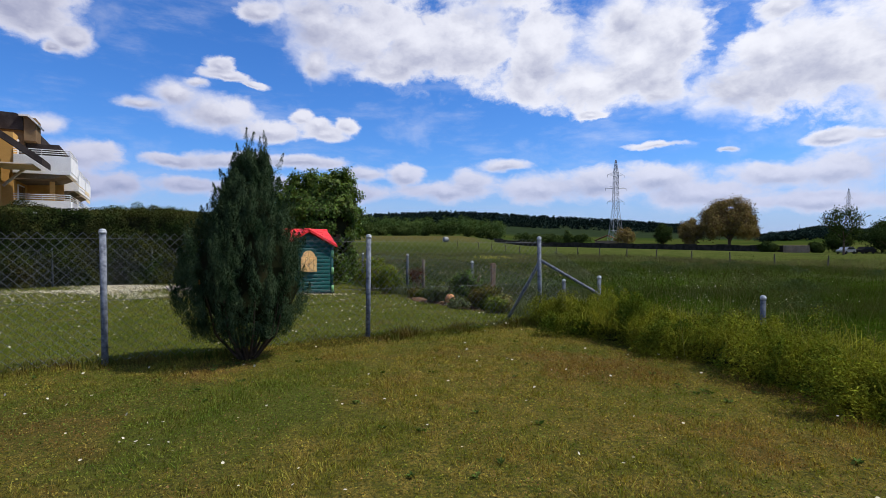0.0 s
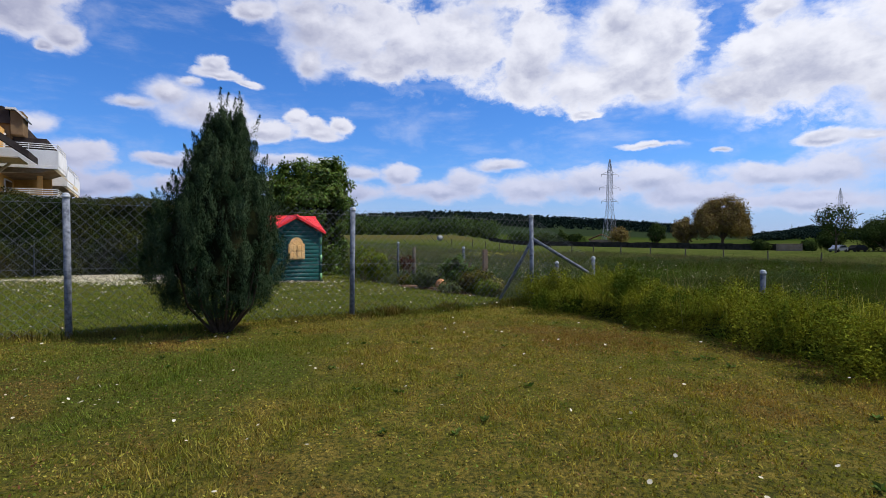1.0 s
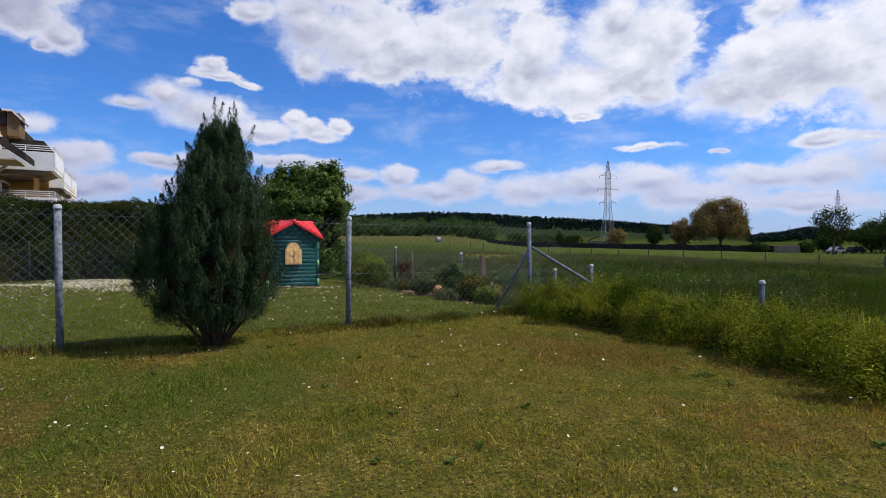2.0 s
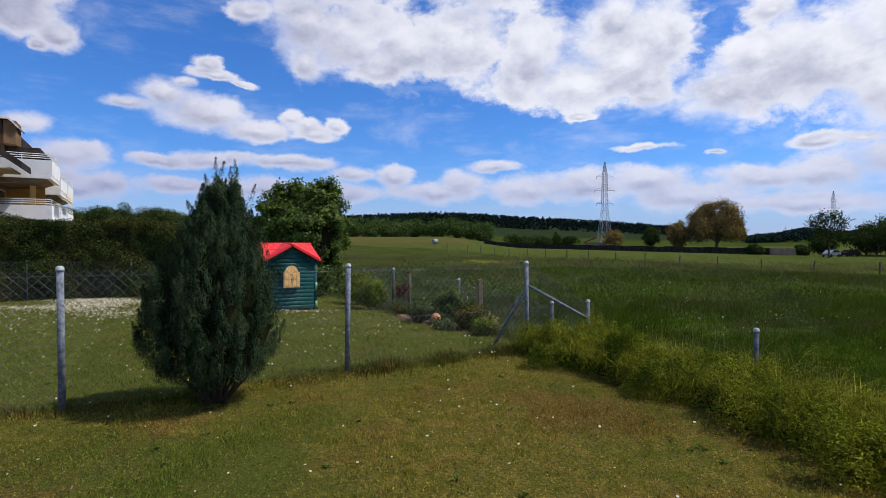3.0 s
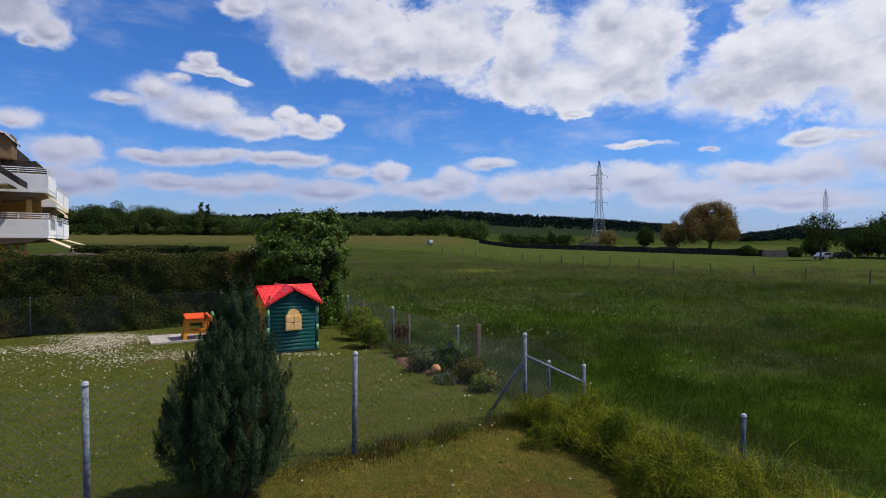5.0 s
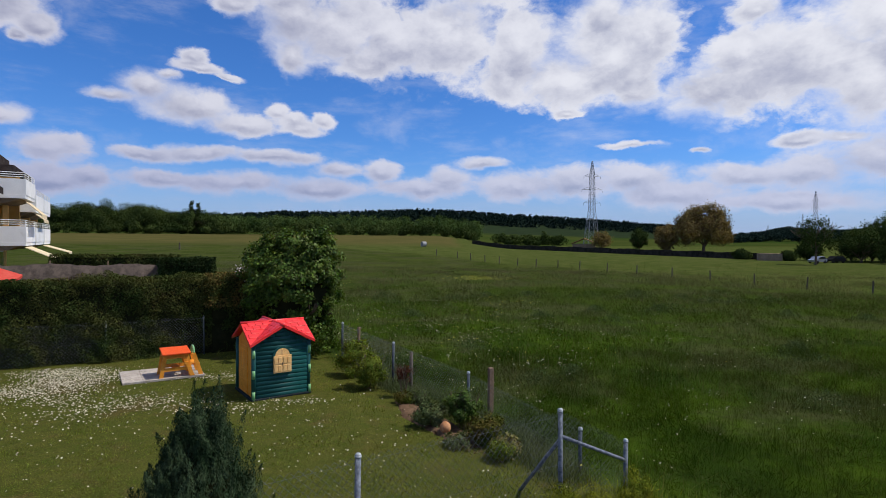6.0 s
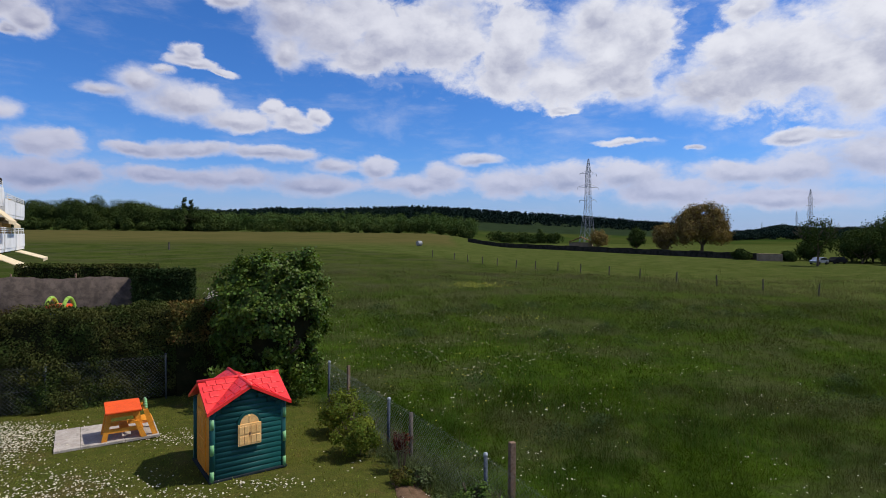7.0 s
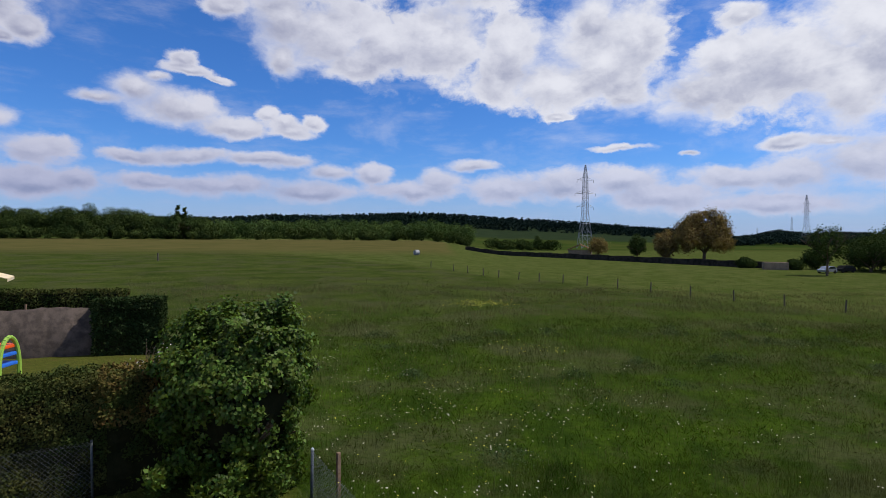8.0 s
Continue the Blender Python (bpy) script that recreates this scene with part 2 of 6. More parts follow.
M = dict(
    grass=turf("lawn_blades", 0.5),
    meadow=sward("meadow_blades", 0.42),
    brush=mat("brush_leaves", (0.038, 0.068, 0.009), (0.215, 0.215, 0.020), 2.6, 0.65, island=0.6, leaf=0.15),
    spray=mat("long_grass_blades", (0.075, 0.110, 0.012), (0.27, 0.25, 0.030), 2.4, 0.7, island=0.5, leaf=0.2),
    seed=mat("meadow_seed_heads", (0.085, 0.088, 0.038), (0.150, 0.130, 0.070), 0.5, 0.8, island=0.3, leaf=0.25),
    clover=mat("clover_leaves", (0.085, 0.135, 0.020), (0.15, 0.20, 0.035), 6.0, 0.6, island=0.4, leaf=0.2),
    rusty=mat("withered_leaves", (0.20, 0.095, 0.040), (0.34, 0.20, 0.085), 6.0, 0.8, island=0.4, leaf=0.1),
    lime=mat("lime_green_plastic", (0.26, 0.44, 0.05), (0.32, 0.50, 0.07), 6.0, 0.45, fine=40, spec=0.5),
    twig=mat("conifer_bark", (0.050, 0.036, 0.026), (0.085, 0.060, 0.042), 14.0, 0.9, bump=0.4, fine=60),
    dock=mat("meadow_weed_leaves", (0.042, 0.068, 0.024), (0.085, 0.110, 0.050), 1.2, 0.7, island=0.18, leaf=0.15),
    verge=mat("fence_side_grass", (0.066, 0.094, 0.030), (0.125, 0.142, 0.066), 1.5, 0.8, island=0.3, leaf=0.2),
    stalk=mat("dry_seed_stalks", (0.16, 0.15, 0.05), (0.26, 0.23, 0.10), 4.0, 0.8, island=0.3, leaf=0.2),
    dry=mat("dry_weeds", (0.110, 0.078, 0.024), (0.060, 0.090, 0.012), 2.5, 0.8, island=0.4, leaf=0.2),
    conifer=mat("conifer_needles", (0.013, 0.027, 0.012), (0.052, 0.078, 0.038), 6.0, 0.65, island=0.3, leaf=0.08),
    hedge=mat("hedge_leaves", (0.033, 0.052, 0.014), (0.074, 0.076, 0.022), 1.3, 0.7, island=0.2, leaf=0.05, dirt=(0.076, 0.056, 0.020), dirt_scale=0.7, dirt_at=0.54),
    brown_hedge=mat("brown_hedge_leaves", (0.135, 0.088, 0.030), (0.085, 0.088, 0.024), 1.8, 0.7, island=0.2, leaf=0.12),
    dark_hedge=mat("dark_hedge_leaves", (0.020, 0.035, 0.012), (0.035, 0.050, 0.018), 1.6, 0.75, island=0.3, leaf=0.1),
    # near-black fill for plant interiors: inner shade put into the colour
    core=mat("shade_core", (0.012, 0.015, 0.006), (0.022, 0.022, 0.010), 4.0, 0.95, fine=30),
    leaves=mat("tree_leaves", (0.036, 0.070, 0.011), (0.125, 0.180, 0.028), 2.5, 0.5, island=0.5, leaf=0.25, spec=0.15),
    rosette=mat("rosette_leaves", (0.065, 0.105, 0.022), (0.10, 0.14, 0.035), 5.0, 0.6, island=0.35, leaf=0.2),
    tuft=mat("tall_tuft_blades", (0.060, 0.068, 0.022), (0.135, 0.125, 0.062), 0.4, 0.8, island=0.3, leaf=0.25),
    shrub=mat("shrub_leaves", (0.07, 0.11, 0.016), (0.17, 0.19, 0.03), 3.5, 0.6, island=0.35, leaf=0.3),
    redleaf=mat("red_leaves", (0.06, 0.018, 0.016), (0.09, 0.03, 0.02), 4.0, 0.6, island=0.3, leaf=0.2),
    bark=mat("bark", (0.09, 0.065, 0.045), (0.16, 0.12, 0.085), 14.0, 0.9, bump=0.5, fine=60),
    blossom=mat("blossom", (0.55, 0.45, 0.50), (0.75, 0.68, 0.72), 5.0, 0.7, island=0.15, leaf=0.3),
    petal=mat("white_petals", (0.50, 0.45, 0.33), (0.64, 0.59, 0.47), 9.0, 0.6, leaf=0.15),
    yellow=mat("yellow_petals", (0.58, 0.50, 0.06), (0.72, 0.64, 0.16), 5.0, 0.6, leaf=0.15),
    farwood=mat("far_wood_leaves", (0.028, 0.046, 0.013), (0.056, 0.078, 0.022), 0.06, 0.8, island=0.14, leaf=0.15),
    farlight=mat("far_bush_leaves", (0.050, 0.085, 0.024), (0.078, 0.115, 0.036), 0.05, 0.8, island=0.12, leaf=0.2),
    fardark=mat("far_conifer_needles", (0.012, 0.022, 0.018), (0.020, 0.034, 0.024), 0.03, 0.9, island=0.3),
    brown=mat("bronze_tree_leaves", (0.155, 0.112, 0.040), (0.215, 0.155, 0.064), 0.3, 0.7, island=0.3, leaf=0.25),
    zinc=mat("galvanised_steel", (0.095, 0.108, 0.135), (0.24, 0.26, 0.30), 25.0, 0.65, bump=0.3, fine=90, metal=0.0, dirt=(0.055, 0.06, 0.075), dirt_scale=22.0),
    zinc_dull=mat("weathered_galvanised_steel", (0.045, 0.056, 0.072), (0.12, 0.135, 0.16), 25.0, 0.65, bump=0.3, fine=90, dirt=(0.035, 0.04, 0.045), dirt_scale=22.0),
    cap=mat("pale_post_cap", (0.30, 0.32, 0.34), (0.44, 0.46, 0.48), 30.0, 0.45, fine=80, spec=0.5),
    wire=mat("fence_wire", (0.13, 0.14, 0.145), (0.20, 0.21, 0.22), 30.0, 0.5, metal=0.6),
    oldwood=mat("weathered_wood", (0.17, 0.105, 0.065), (0.26, 0.18, 0.125), 20.0, 0.9, bump=0.4, fine=80),
    greywood=mat("grey_field_post_wood", (0.07, 0.06, 0.05), (0.13, 0.11, 0.09), 12.0, 0.9, bump=0.3, fine=60),
    green=mat("dark_green_plastic", (0.004, 0.058, 0.054), (0.007, 0.072, 0.066), 3.0, 0.52, fine=40, spec=0.3),
    lightgreen=mat("light_green_plastic", (0.15, 0.36, 0.14), (0.20, 0.42, 0.18), 6.0, 0.45, spec=0.5),
    red=mat("red_plastic", (0.72, 0.022, 0.022), (0.80, 0.035, 0.030), 3.0, 0.38, fine=30, spec=0.5),
    orange=mat("orange_red_plastic", (0.78, 0.085, 0.010), (0.85, 0.11, 0.015), 5.0, 0.4, fine=30, spec=0.5),
    ochre=mat("yellow_ochre_plastic", (0.72, 0.26, 0.020), (0.80, 0.32, 0.035), 5.0, 0.45, fine=30, spec=0.5),
    cream=mat("cream_plastic", (0.78, 0.44, 0.15), (0.84, 0.52, 0.21), 5.0, 0.5, fine=30, spec=0.4),
    slab=mat("concrete_slab", (0.33, 0.285, 0.245), (0.43, 0.38, 0.33), 5.0, 0.9, bump=0.25, fine=45, dirt=(0.19, 0.175, 0.15), dirt_scale=3.0, obj_rand=0.08),
    soil=mat("bare_soil", (0.10, 0.060, 0.034), (0.16, 0.10, 0.06), 6.0, 0.95, bump=0.6, fine=25),
    terracotta=mat("terracotta", (0.40, 0.17, 0.07), (0.54, 0.30, 0.16), 12.0, 0.8, bump=0.2, fine=60),
    render=mat("ochre_render", (0.52, 0.29, 0.085), (0.60, 0.35, 0.12), 1.2, 0.9, bump=0.1, fine=40),
    white=mat("white_painted_concrete", (0.72, 0.71, 0.70), (0.80, 0.79, 0.78), 0.8, 0.8, fine=25, dirt=(0.60, 0.58, 0.55), dirt_scale=0.9),
    roof=mat("dark_roof_tiles", (0.035, 0.028, 0.027), (0.06, 0.05, 0.047), 2.0, 0.85, bump=0.4, fine=12),
    timber=mat("pale_painted_timber", (0.45, 0.38, 0.30), (0.55, 0.48, 0.40), 4.0, 0.8, fine=30),
    darkglass=mat("dark_window_glass", (0.02, 0.025, 0.03), (0.03, 0.035, 0.04), 1.0, 0.08, spec=0.6),
    awning=mat("cream_awning_cloth", (0.72, 0.60, 0.40), (0.78, 0.66, 0.46), 2.0, 0.9, leaf=0.2),
    awning_red=mat("red_awning_cloth", (0.60, 0.08, 0.06), (0.66, 0.12, 0.09), 2.0, 0.9, leaf=0.2),
    reed=mat("reed_screen", (0.062, 0.050, 0.042), (0.120, 0.094, 0.078), 3.0, 0.95, bump=0.4, fine=50, dirt=(0.20, 0.15, 0.12), dirt_scale=1.2),
    drystone=mat("dry_stone", (0.020, 0.019, 0.015), (0.050, 0.045, 0.036), 0.8, 0.95, bump=0.5, fine=5),
    steel=mat("pylon_steel", (0.30, 0.31, 0.34), (0.38, 0.39, 0.42), 0.5, 0.6, metal=0.3),
    tile=mat("terracotta_tiles", (0.28, 0.13, 0.075), (0.36, 0.18, 0.11), 1.0, 0.9, fine=8),
    stone=mat("pale_stone_wall", (0.20, 0.15, 0.10), (0.28, 0.215, 0.15), 1.0, 0.9, fine=8),
    carpaint=mat("silver_car_paint", (0.30, 0.32, 0.35), (0.38, 0.40, 0.42), 2.0, 0.25, metal=0.5, spec=0.5),
    tyre=mat("tyre_rubber", (0.015, 0.015, 0.015), (0.025, 0.025, 0.025), 9.0, 0.9),
    # brown of walls that lie in shade: the shade is in the colour
    shaded_wall=mat("shaded_brown_wall", (0.16, 0.10, 0.055), (0.22, 0.15, 0.085), 1.0, 0.9, fine=20),
    darkplate=mat("dark_base_plate", (0.02, 0.03, 0.03), (0.035, 0.04, 0.045), 5.0, 0.7),
    dullsteel=mat("dull_grey_steel", (0.06, 0.07, 0.07), (0.10, 0.11, 0.11), 20.0, 0.6),
    bale=mat("white_bale_wrap", (0.20, 0.20, 0.20), (0.42, 0.42, 0.41), 2.0, 0.5, fine=12),
    blue=mat("blue_plastic", (0.02, 0.12, 0.55), (0.03, 0.16, 0.62), 5.0, 0.4, spec=0.5),
)

# ---- mesh helpers ----


def rotz(a):
    return Matrix.Rotation(radians(a), 4, "Z")


def part(name, bm, material, parent=None, label="", smooth=False):
    me = bpy.data.meshes.new(name)
    bm.to_mesh(me)
    bm.free()
    if smooth:
        me.polygons.foreach_set("use_smooth", [True] * len(me.polygons))
    me.materials.append(material)
    ob = new(name, me)
    ob.parent = parent
    if label:
        tagged(ob, label)
    return ob


def thing(name, at, label, category, group="", kind="", turn=0.0):
    ob = new(name)
    ob.matrix_world = Matrix.Translation(at) @ rotz(turn)
    return tagged(ob, label, category, group, kind)


def npmesh(name, verts, faces, material, parent=None, smooth=False):
    """One mesh from arrays: verts (n, 3), faces (m, k)."""
    verts, faces = np.asarray(verts, np.float32), np.asarray(faces, np.int32)
    me = bpy.data.meshes.new(name)
    me.vertices.add(len(verts))
    me.vertices.foreach_set("co", verts.ravel())
    m, k = faces.shape
    me.loops.add(m * k)
    me.loops.foreach_set("vertex_index", faces.ravel())
    me.polygons.add(m)
    me.polygons.foreach_set("loop_start", np.arange(m, dtype=np.int32) * k)
    me.polygons.foreach_set("loop_total", np.full(m, k, np.int32))
    if smooth:
        me.polygons.foreach_set("use_smooth", np.ones(m, bool))
    me.update(calc_edges=True)
    me.materials.append(material)
    ob = new(name, me)
    ob.parent = parent
    return ob


def box(bm, size, at=(0, 0, 0), bevel=0.0, m=None):
    """Adds a box of that size, its middle at `at`, with bevelled edges."""
    res = bmesh.ops.create_cube(bm, size=1.0)
    vs = res["verts"]
    mat4 = Matrix.Translation(at) @ Matrix.Diagonal((*size, 1))
    bmesh.ops.transform(bm, matrix=(m @ mat4) if m else mat4, verts=vs)
    if bevel:
        es = list({e for v in vs for e in v.link_edges})
        bmesh.ops.bevel(bm, geom=es, offset=bevel, segments=2, affect="EDGES", profile=0.6)
    return bm


def tube(bm, a, b, r0, r1=None, sides=8, caps=True):
    a, b = Vector(a), Vector(b)
    r1 = r0 if r1 is None else r1
    m = Matrix.Translation((a + b) / 2) @ (b - a).to_track_quat("Z", "Y").to_matrix().to_4x4()
    bmesh.ops.create_cone(bm, cap_ends=caps, segments=sides, radius1=r0, radius2=r1, depth=(b - a).length, matrix=m)
    return bm


def prism(bm, outline, depth, m=None):
    """Extrudes an outline of (x, z) pairs along y by depth, about y = 0."""
    m = m or Matrix()
    f = [bm.verts.new(m @ Vector((x, -depth / 2, z))) for x, z in outline]
    g = [bm.verts.new(m @ Vector((x, depth / 2, z))) for x, z in outline]
    bm.faces.new(f)
    bm.faces.new(g[::-1])
    k = len(f)
    for i in range(k):
        bm.faces.new((f[(i + 1) % k], f[i], g[i], g[(i + 1) % k]))
    bmesh.ops.recalc_face_normals(bm, faces=bm.faces)
    return bm


def unit(v):
    return v / np.maximum(np.linalg.norm(v, axis=1, keepdims=True), 1e-9)


def leaf_quads(pos, axis, size, wide=0.5, fold=0.15, face=None):
    """A folded diamond leaf at each place, along its axis; face: the way its upper side looks."""
    k = len(pos)
    if face is None:
        axis = unit(axis)
        side = unit(np.cross(axis, unit(rng.normal(size=(k, 3)))))
    else:
        side = unit(np.cross(axis, face))
        axis = unit(np.cross(face, side))
    up = np.cross(side, axis)
    size = np.broadcast_to(size, (k,))[:, None]
    wide = np.broadcast_to(np.asarray(wide, float).reshape(-1, 1), (k, 1))
    mid = pos + axis * size * 0.45
    v = np.stack([pos, mid + side * size * wide / 2 + up * size * fold, pos + axis * size, mid - side * size * wide / 2 + up * size * fold], 1).reshape(-1, 3)
    return v, np.arange(4 * k).reshape(k, 4)


def blades(pos, height, width, lean, segments=1):
    """Grass blades: one bent, tapering triangle strip at each place."""
    k = len(pos)
    a = rng.uniform(0, 2 * math.pi, k)
    side = np.stack([np.cos(a), np.sin(a), np.zeros(k)], 1) * (np.broadcast_to(width, (k,)) / 2)[:, None]
    b = rng.uniform(0, 2 * math.pi, k)
    h = np.broadcast_to(height, (k,))
    bend = np.stack([np.cos(b), np.sin(b), np.zeros(k)], 1) * (h * np.abs(rng.normal(0, lean, k)))[:, None]
    up = np.zeros((k, 3))
    up[:, 2] = h
    if segments == 1:
        v = np.stack([pos - side, pos + side, pos + up + bend], 1).reshape(-1, 3)
        return v, np.arange(3 * k).reshape(k, 3)
    mid = pos + up * 0.6 + bend * 0.35
    v = np.stack([pos - side, pos + side, mid + side * 0.75, mid - side * 0.75, pos + up * 0.95 + bend], 1).reshape(-1, 3)
    i = np.arange(k)[:, None] * 5
    f = np.concatenate([i + np.array([[0, 1, 2]]), i + np.array([[0, 2, 3]]), i + np.array([[3, 2, 4]])])
    return v, f


def join(pieces):
    vs, fs, at = [], [], 0
    for v, f in pieces:
        vs.append(v)
        fs.append(f + at)
        at += len(v)
    return np.concatenate(vs), np.concatenate(fs)


def patchy(x, y, size, seed=0):
    """Smooth uneven values of about -1 to 1 over the land, in blotches of that size."""
    g = np.random.default_rng(seed)
    out = 0.0
    for i in range(14):
        a, f, ph = g.uniform(0, 2 * math.pi), g.uniform(0.5, 2.2), g.uniform(0, 6.28)
        out = out + np.sin((x * math.cos(a) + y * math.sin(a)) * f * 3.0 / size + ph) / math.sqrt(f)
    return out / 3.2


def in_ball(k):
    return unit(rng.normal(size=(k, 3))) * rng.uniform(0, 1, (k, 1)) ** (1 / 3)


def on_ball(k, lo=0.75):
    return unit(rng.normal(size=(k, 3))) * rng.uniform(lo, 1.0, (k, 1))


# ---- the lie of the land ----
FENCE_P, FENCE_D = np.array([0.55, 11.9]), np.array([1.28, -2.22]) / math.hypot(1.28, 2.22)


def sstep(x, lo, hi):
    t = np.clip((x - lo) / (hi - lo), 0, 1)
    return t * t * (3 - 2 * t)


def beyond(x, y):
    """Metres past the boundary fence, on the meadow's side."""
    return (x - FENCE_P[0]) * -FENCE_D[1] + (y - FENCE_P[1]) * FENCE_D[0]


def land(x, y):
    x, y = np.asarray(x, float), np.asarray(y, float)
    lawn = 0.18 - 0.10 * sstep(y, 6, 16) - 0.10 * sstep(beyond(x, y), -1.8, 0.0) * sstep(y, 7.5, 9.5)
    mead = -0.35 - np.clip(0.04 * (x - 20), 0, 0.65) * (1 - sstep(y, 130, 230))
    a = x / np.maximum(y, 50)
    mead = mead + 0.0222 * np.clip(y - 52, 0, 320) * (1 - 0.86 * sstep(a, 0.0, 0.17)) + 0.012 * np.clip(y - 380, 0, 600)
    z = lawn + (mead - lawn) * np.maximum(sstep(beyond(x, y), -0.3, 2.5), sstep(y, 26, 45))
    z = z + 0.012 * np.sin(x * 2.1 + 0.7 * y) * np.cos(y * 1.7 - x) * (1 - sstep(y, 20, 28)) * (1 - sstep(np.abs(x), 12, 16))
    # wooded ridges far away
    ridge = np.interp(a, [-1.2, -0.35, -0.25, -0.17, 0.0, 0.11, 0.21, 0.32, 0.40, 0.50, 0.60, 1.2], [26, 26, 33, 32, 39, 38, 34, 27, 20, 14, 7, 5])
    ridge = ridge * sstep(y, 560, 1150)
    ridge2 = 9 * (np.exp(-((a - 0.67) / 0.05) ** 2) + np.exp(-((a - 0.82) / 0.12) ** 2)) * sstep(y, 430, 850)
    return z + ridge + ridge2


def land_at(x, y):
    return float(land(x, y))


def on_land(x, y, dz=0.0):
    return np.stack([x, y, land(x, y) + dz], 1)

# ---- ground ----


def ground_material():
    m = bpy.data.materials.new("ground_cover")
    m.use_nodes = True
    n = Nodes(m.node_tree)
    at = n.add("ShaderNodeTexCoord").outputs["Object"]
    s = n.add("ShaderNodeSeparateXYZ", {0: at})
    x, y = s.outputs[0], s.outputs[1]
    past = n.math("ADD", n.vmath("DOT_PRODUCT", at, (-FENCE_D[1], FENCE_D[0], 0)), -(FENCE_P[0] * -FENCE_D[1] + FENCE_P[1] * FENCE_D[0]))
    wob = n.math("MULTIPLY_ADD", n.noise(at, 0.06, 4.0), 30.0, -15.0)
    small = n.math("MULTIPLY_ADD", n.noise(at, 1.5, 4.0), 1.0, -0.5)
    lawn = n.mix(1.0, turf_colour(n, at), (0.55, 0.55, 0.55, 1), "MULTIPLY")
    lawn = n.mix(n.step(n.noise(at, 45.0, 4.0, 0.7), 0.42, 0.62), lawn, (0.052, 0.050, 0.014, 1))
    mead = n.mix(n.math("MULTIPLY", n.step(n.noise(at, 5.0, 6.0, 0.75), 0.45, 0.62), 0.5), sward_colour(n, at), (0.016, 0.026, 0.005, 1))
    hay = n.mix(n.step(n.noise(at, 0.09, 5.0, 0.6), 0.3, 0.7), (0.092, 0.080, 0.027, 1), (0.068, 0.066, 0.020, 1))
    field = n.mix(n.step(n.noise(at, 0.012, 4.0, 0.6), 0.35, 0.65), (0.026, 0.046, 0.009, 1), (0.050, 0.060, 0.014, 1))
    wood = n.mix(n.noise(at, 0.05, 4.0), (0.012, 0.02, 0.010, 1), (0.03, 0.045, 0.02, 1))
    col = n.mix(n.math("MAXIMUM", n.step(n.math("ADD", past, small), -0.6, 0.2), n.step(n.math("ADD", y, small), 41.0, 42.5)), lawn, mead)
    # the neighbour's lawn ends where the open meadow begins
    in_hay = n.math("MULTIPLY", n.step(n.math("ADD", y, n.math("MULTIPLY", wob, 0.7)), 136, 196),
                    n.step(n.math("MULTIPLY_ADD", y, -0.045, n.math("ADD", x, n.math("MULTIPLY", wob, 0.2))), 6.0, 0.0))
    col = n.mix(in_hay, col, hay)
    col = n.mix(n.step(n.math("ADD", y, wob), 366, 376), col, field)
    ripe = n.math("MULTIPLY", n.step(y, 374, 380), n.math("SUBTRACT", 1.0, n.step(n.math("ADD", y, n.math("MULTIPLY", wob, 0.4)), 412, 418)))
    col = n.mix(n.math("MULTIPLY", n.math("MULTIPLY", ripe, n.step(x, 40.0, 0.0)), 0.9), col, (0.17, 0.165, 0.055, 1))
    col = n.mix(n.step(n.math("ADD", y, n.math("MULTIPLY", wob, 3.0)), 690, 740), col, wood)
    h = n.noise(at, 22.0, 6.0, 0.7)
    sh = n.add("ShaderNodeBsdfPrincipled", {"Base Color": col, "Roughness": 0.9, "Specular IOR Level": 0.0,
               "Normal": n.add("ShaderNodeBump", {"Strength": 0.7, "Distance": 0.05, "Height": h}).outputs[0]})
    n.add("ShaderNodeOutputMaterial", {0: sh.outputs[0]})
    return m


def graded(*runs):
    return np.unique(np.concatenate([np.arange(a, b, s) for a, b, s in runs]))


def build_ground():
    xs = graded((-2600, -300, 60), (-300, -40, 10), (-40, -14, 2), (-14, 14, 0.4), (14, 60, 2), (60, 300, 10), (300, 2700, 60))
    ys = graded((-300, -10, 20), (-10, 0, 2), (0, 24, 0.4), (24, 60, 2), (60, 400, 8), (400, 1300, 25), (1300, 3000, 100))
    gx, gy = np.meshgrid(xs, ys)
    gz = land(gx, gy)
    v = np.stack([gx.ravel(), gy.ravel(), gz.ravel()], 1)
    i = np.arange(len(v)).reshape(gx.shape)
    f = np.stack([i[:-1, :-1], i[:-1, 1:], i[1:, 1:], i[1:, :-1]], -1).reshape(-1, 4)
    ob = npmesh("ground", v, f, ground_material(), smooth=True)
    tagged(ob, "mown lawn, tall meadow and fields rising to far wooded hills", "ground", kind="structure")


build_ground()


def wedge(k, y0, y1, spread=1.0, off=1.0):
    """Places in the strip of land between two distances that lie in front of the garden's south edge."""
    y = np.sqrt(rng.uniform(y0 ** 2, y1 ** 2, k))
    x = rng.uniform(-1, 1, k) * (spread * y + off)
    return x, y


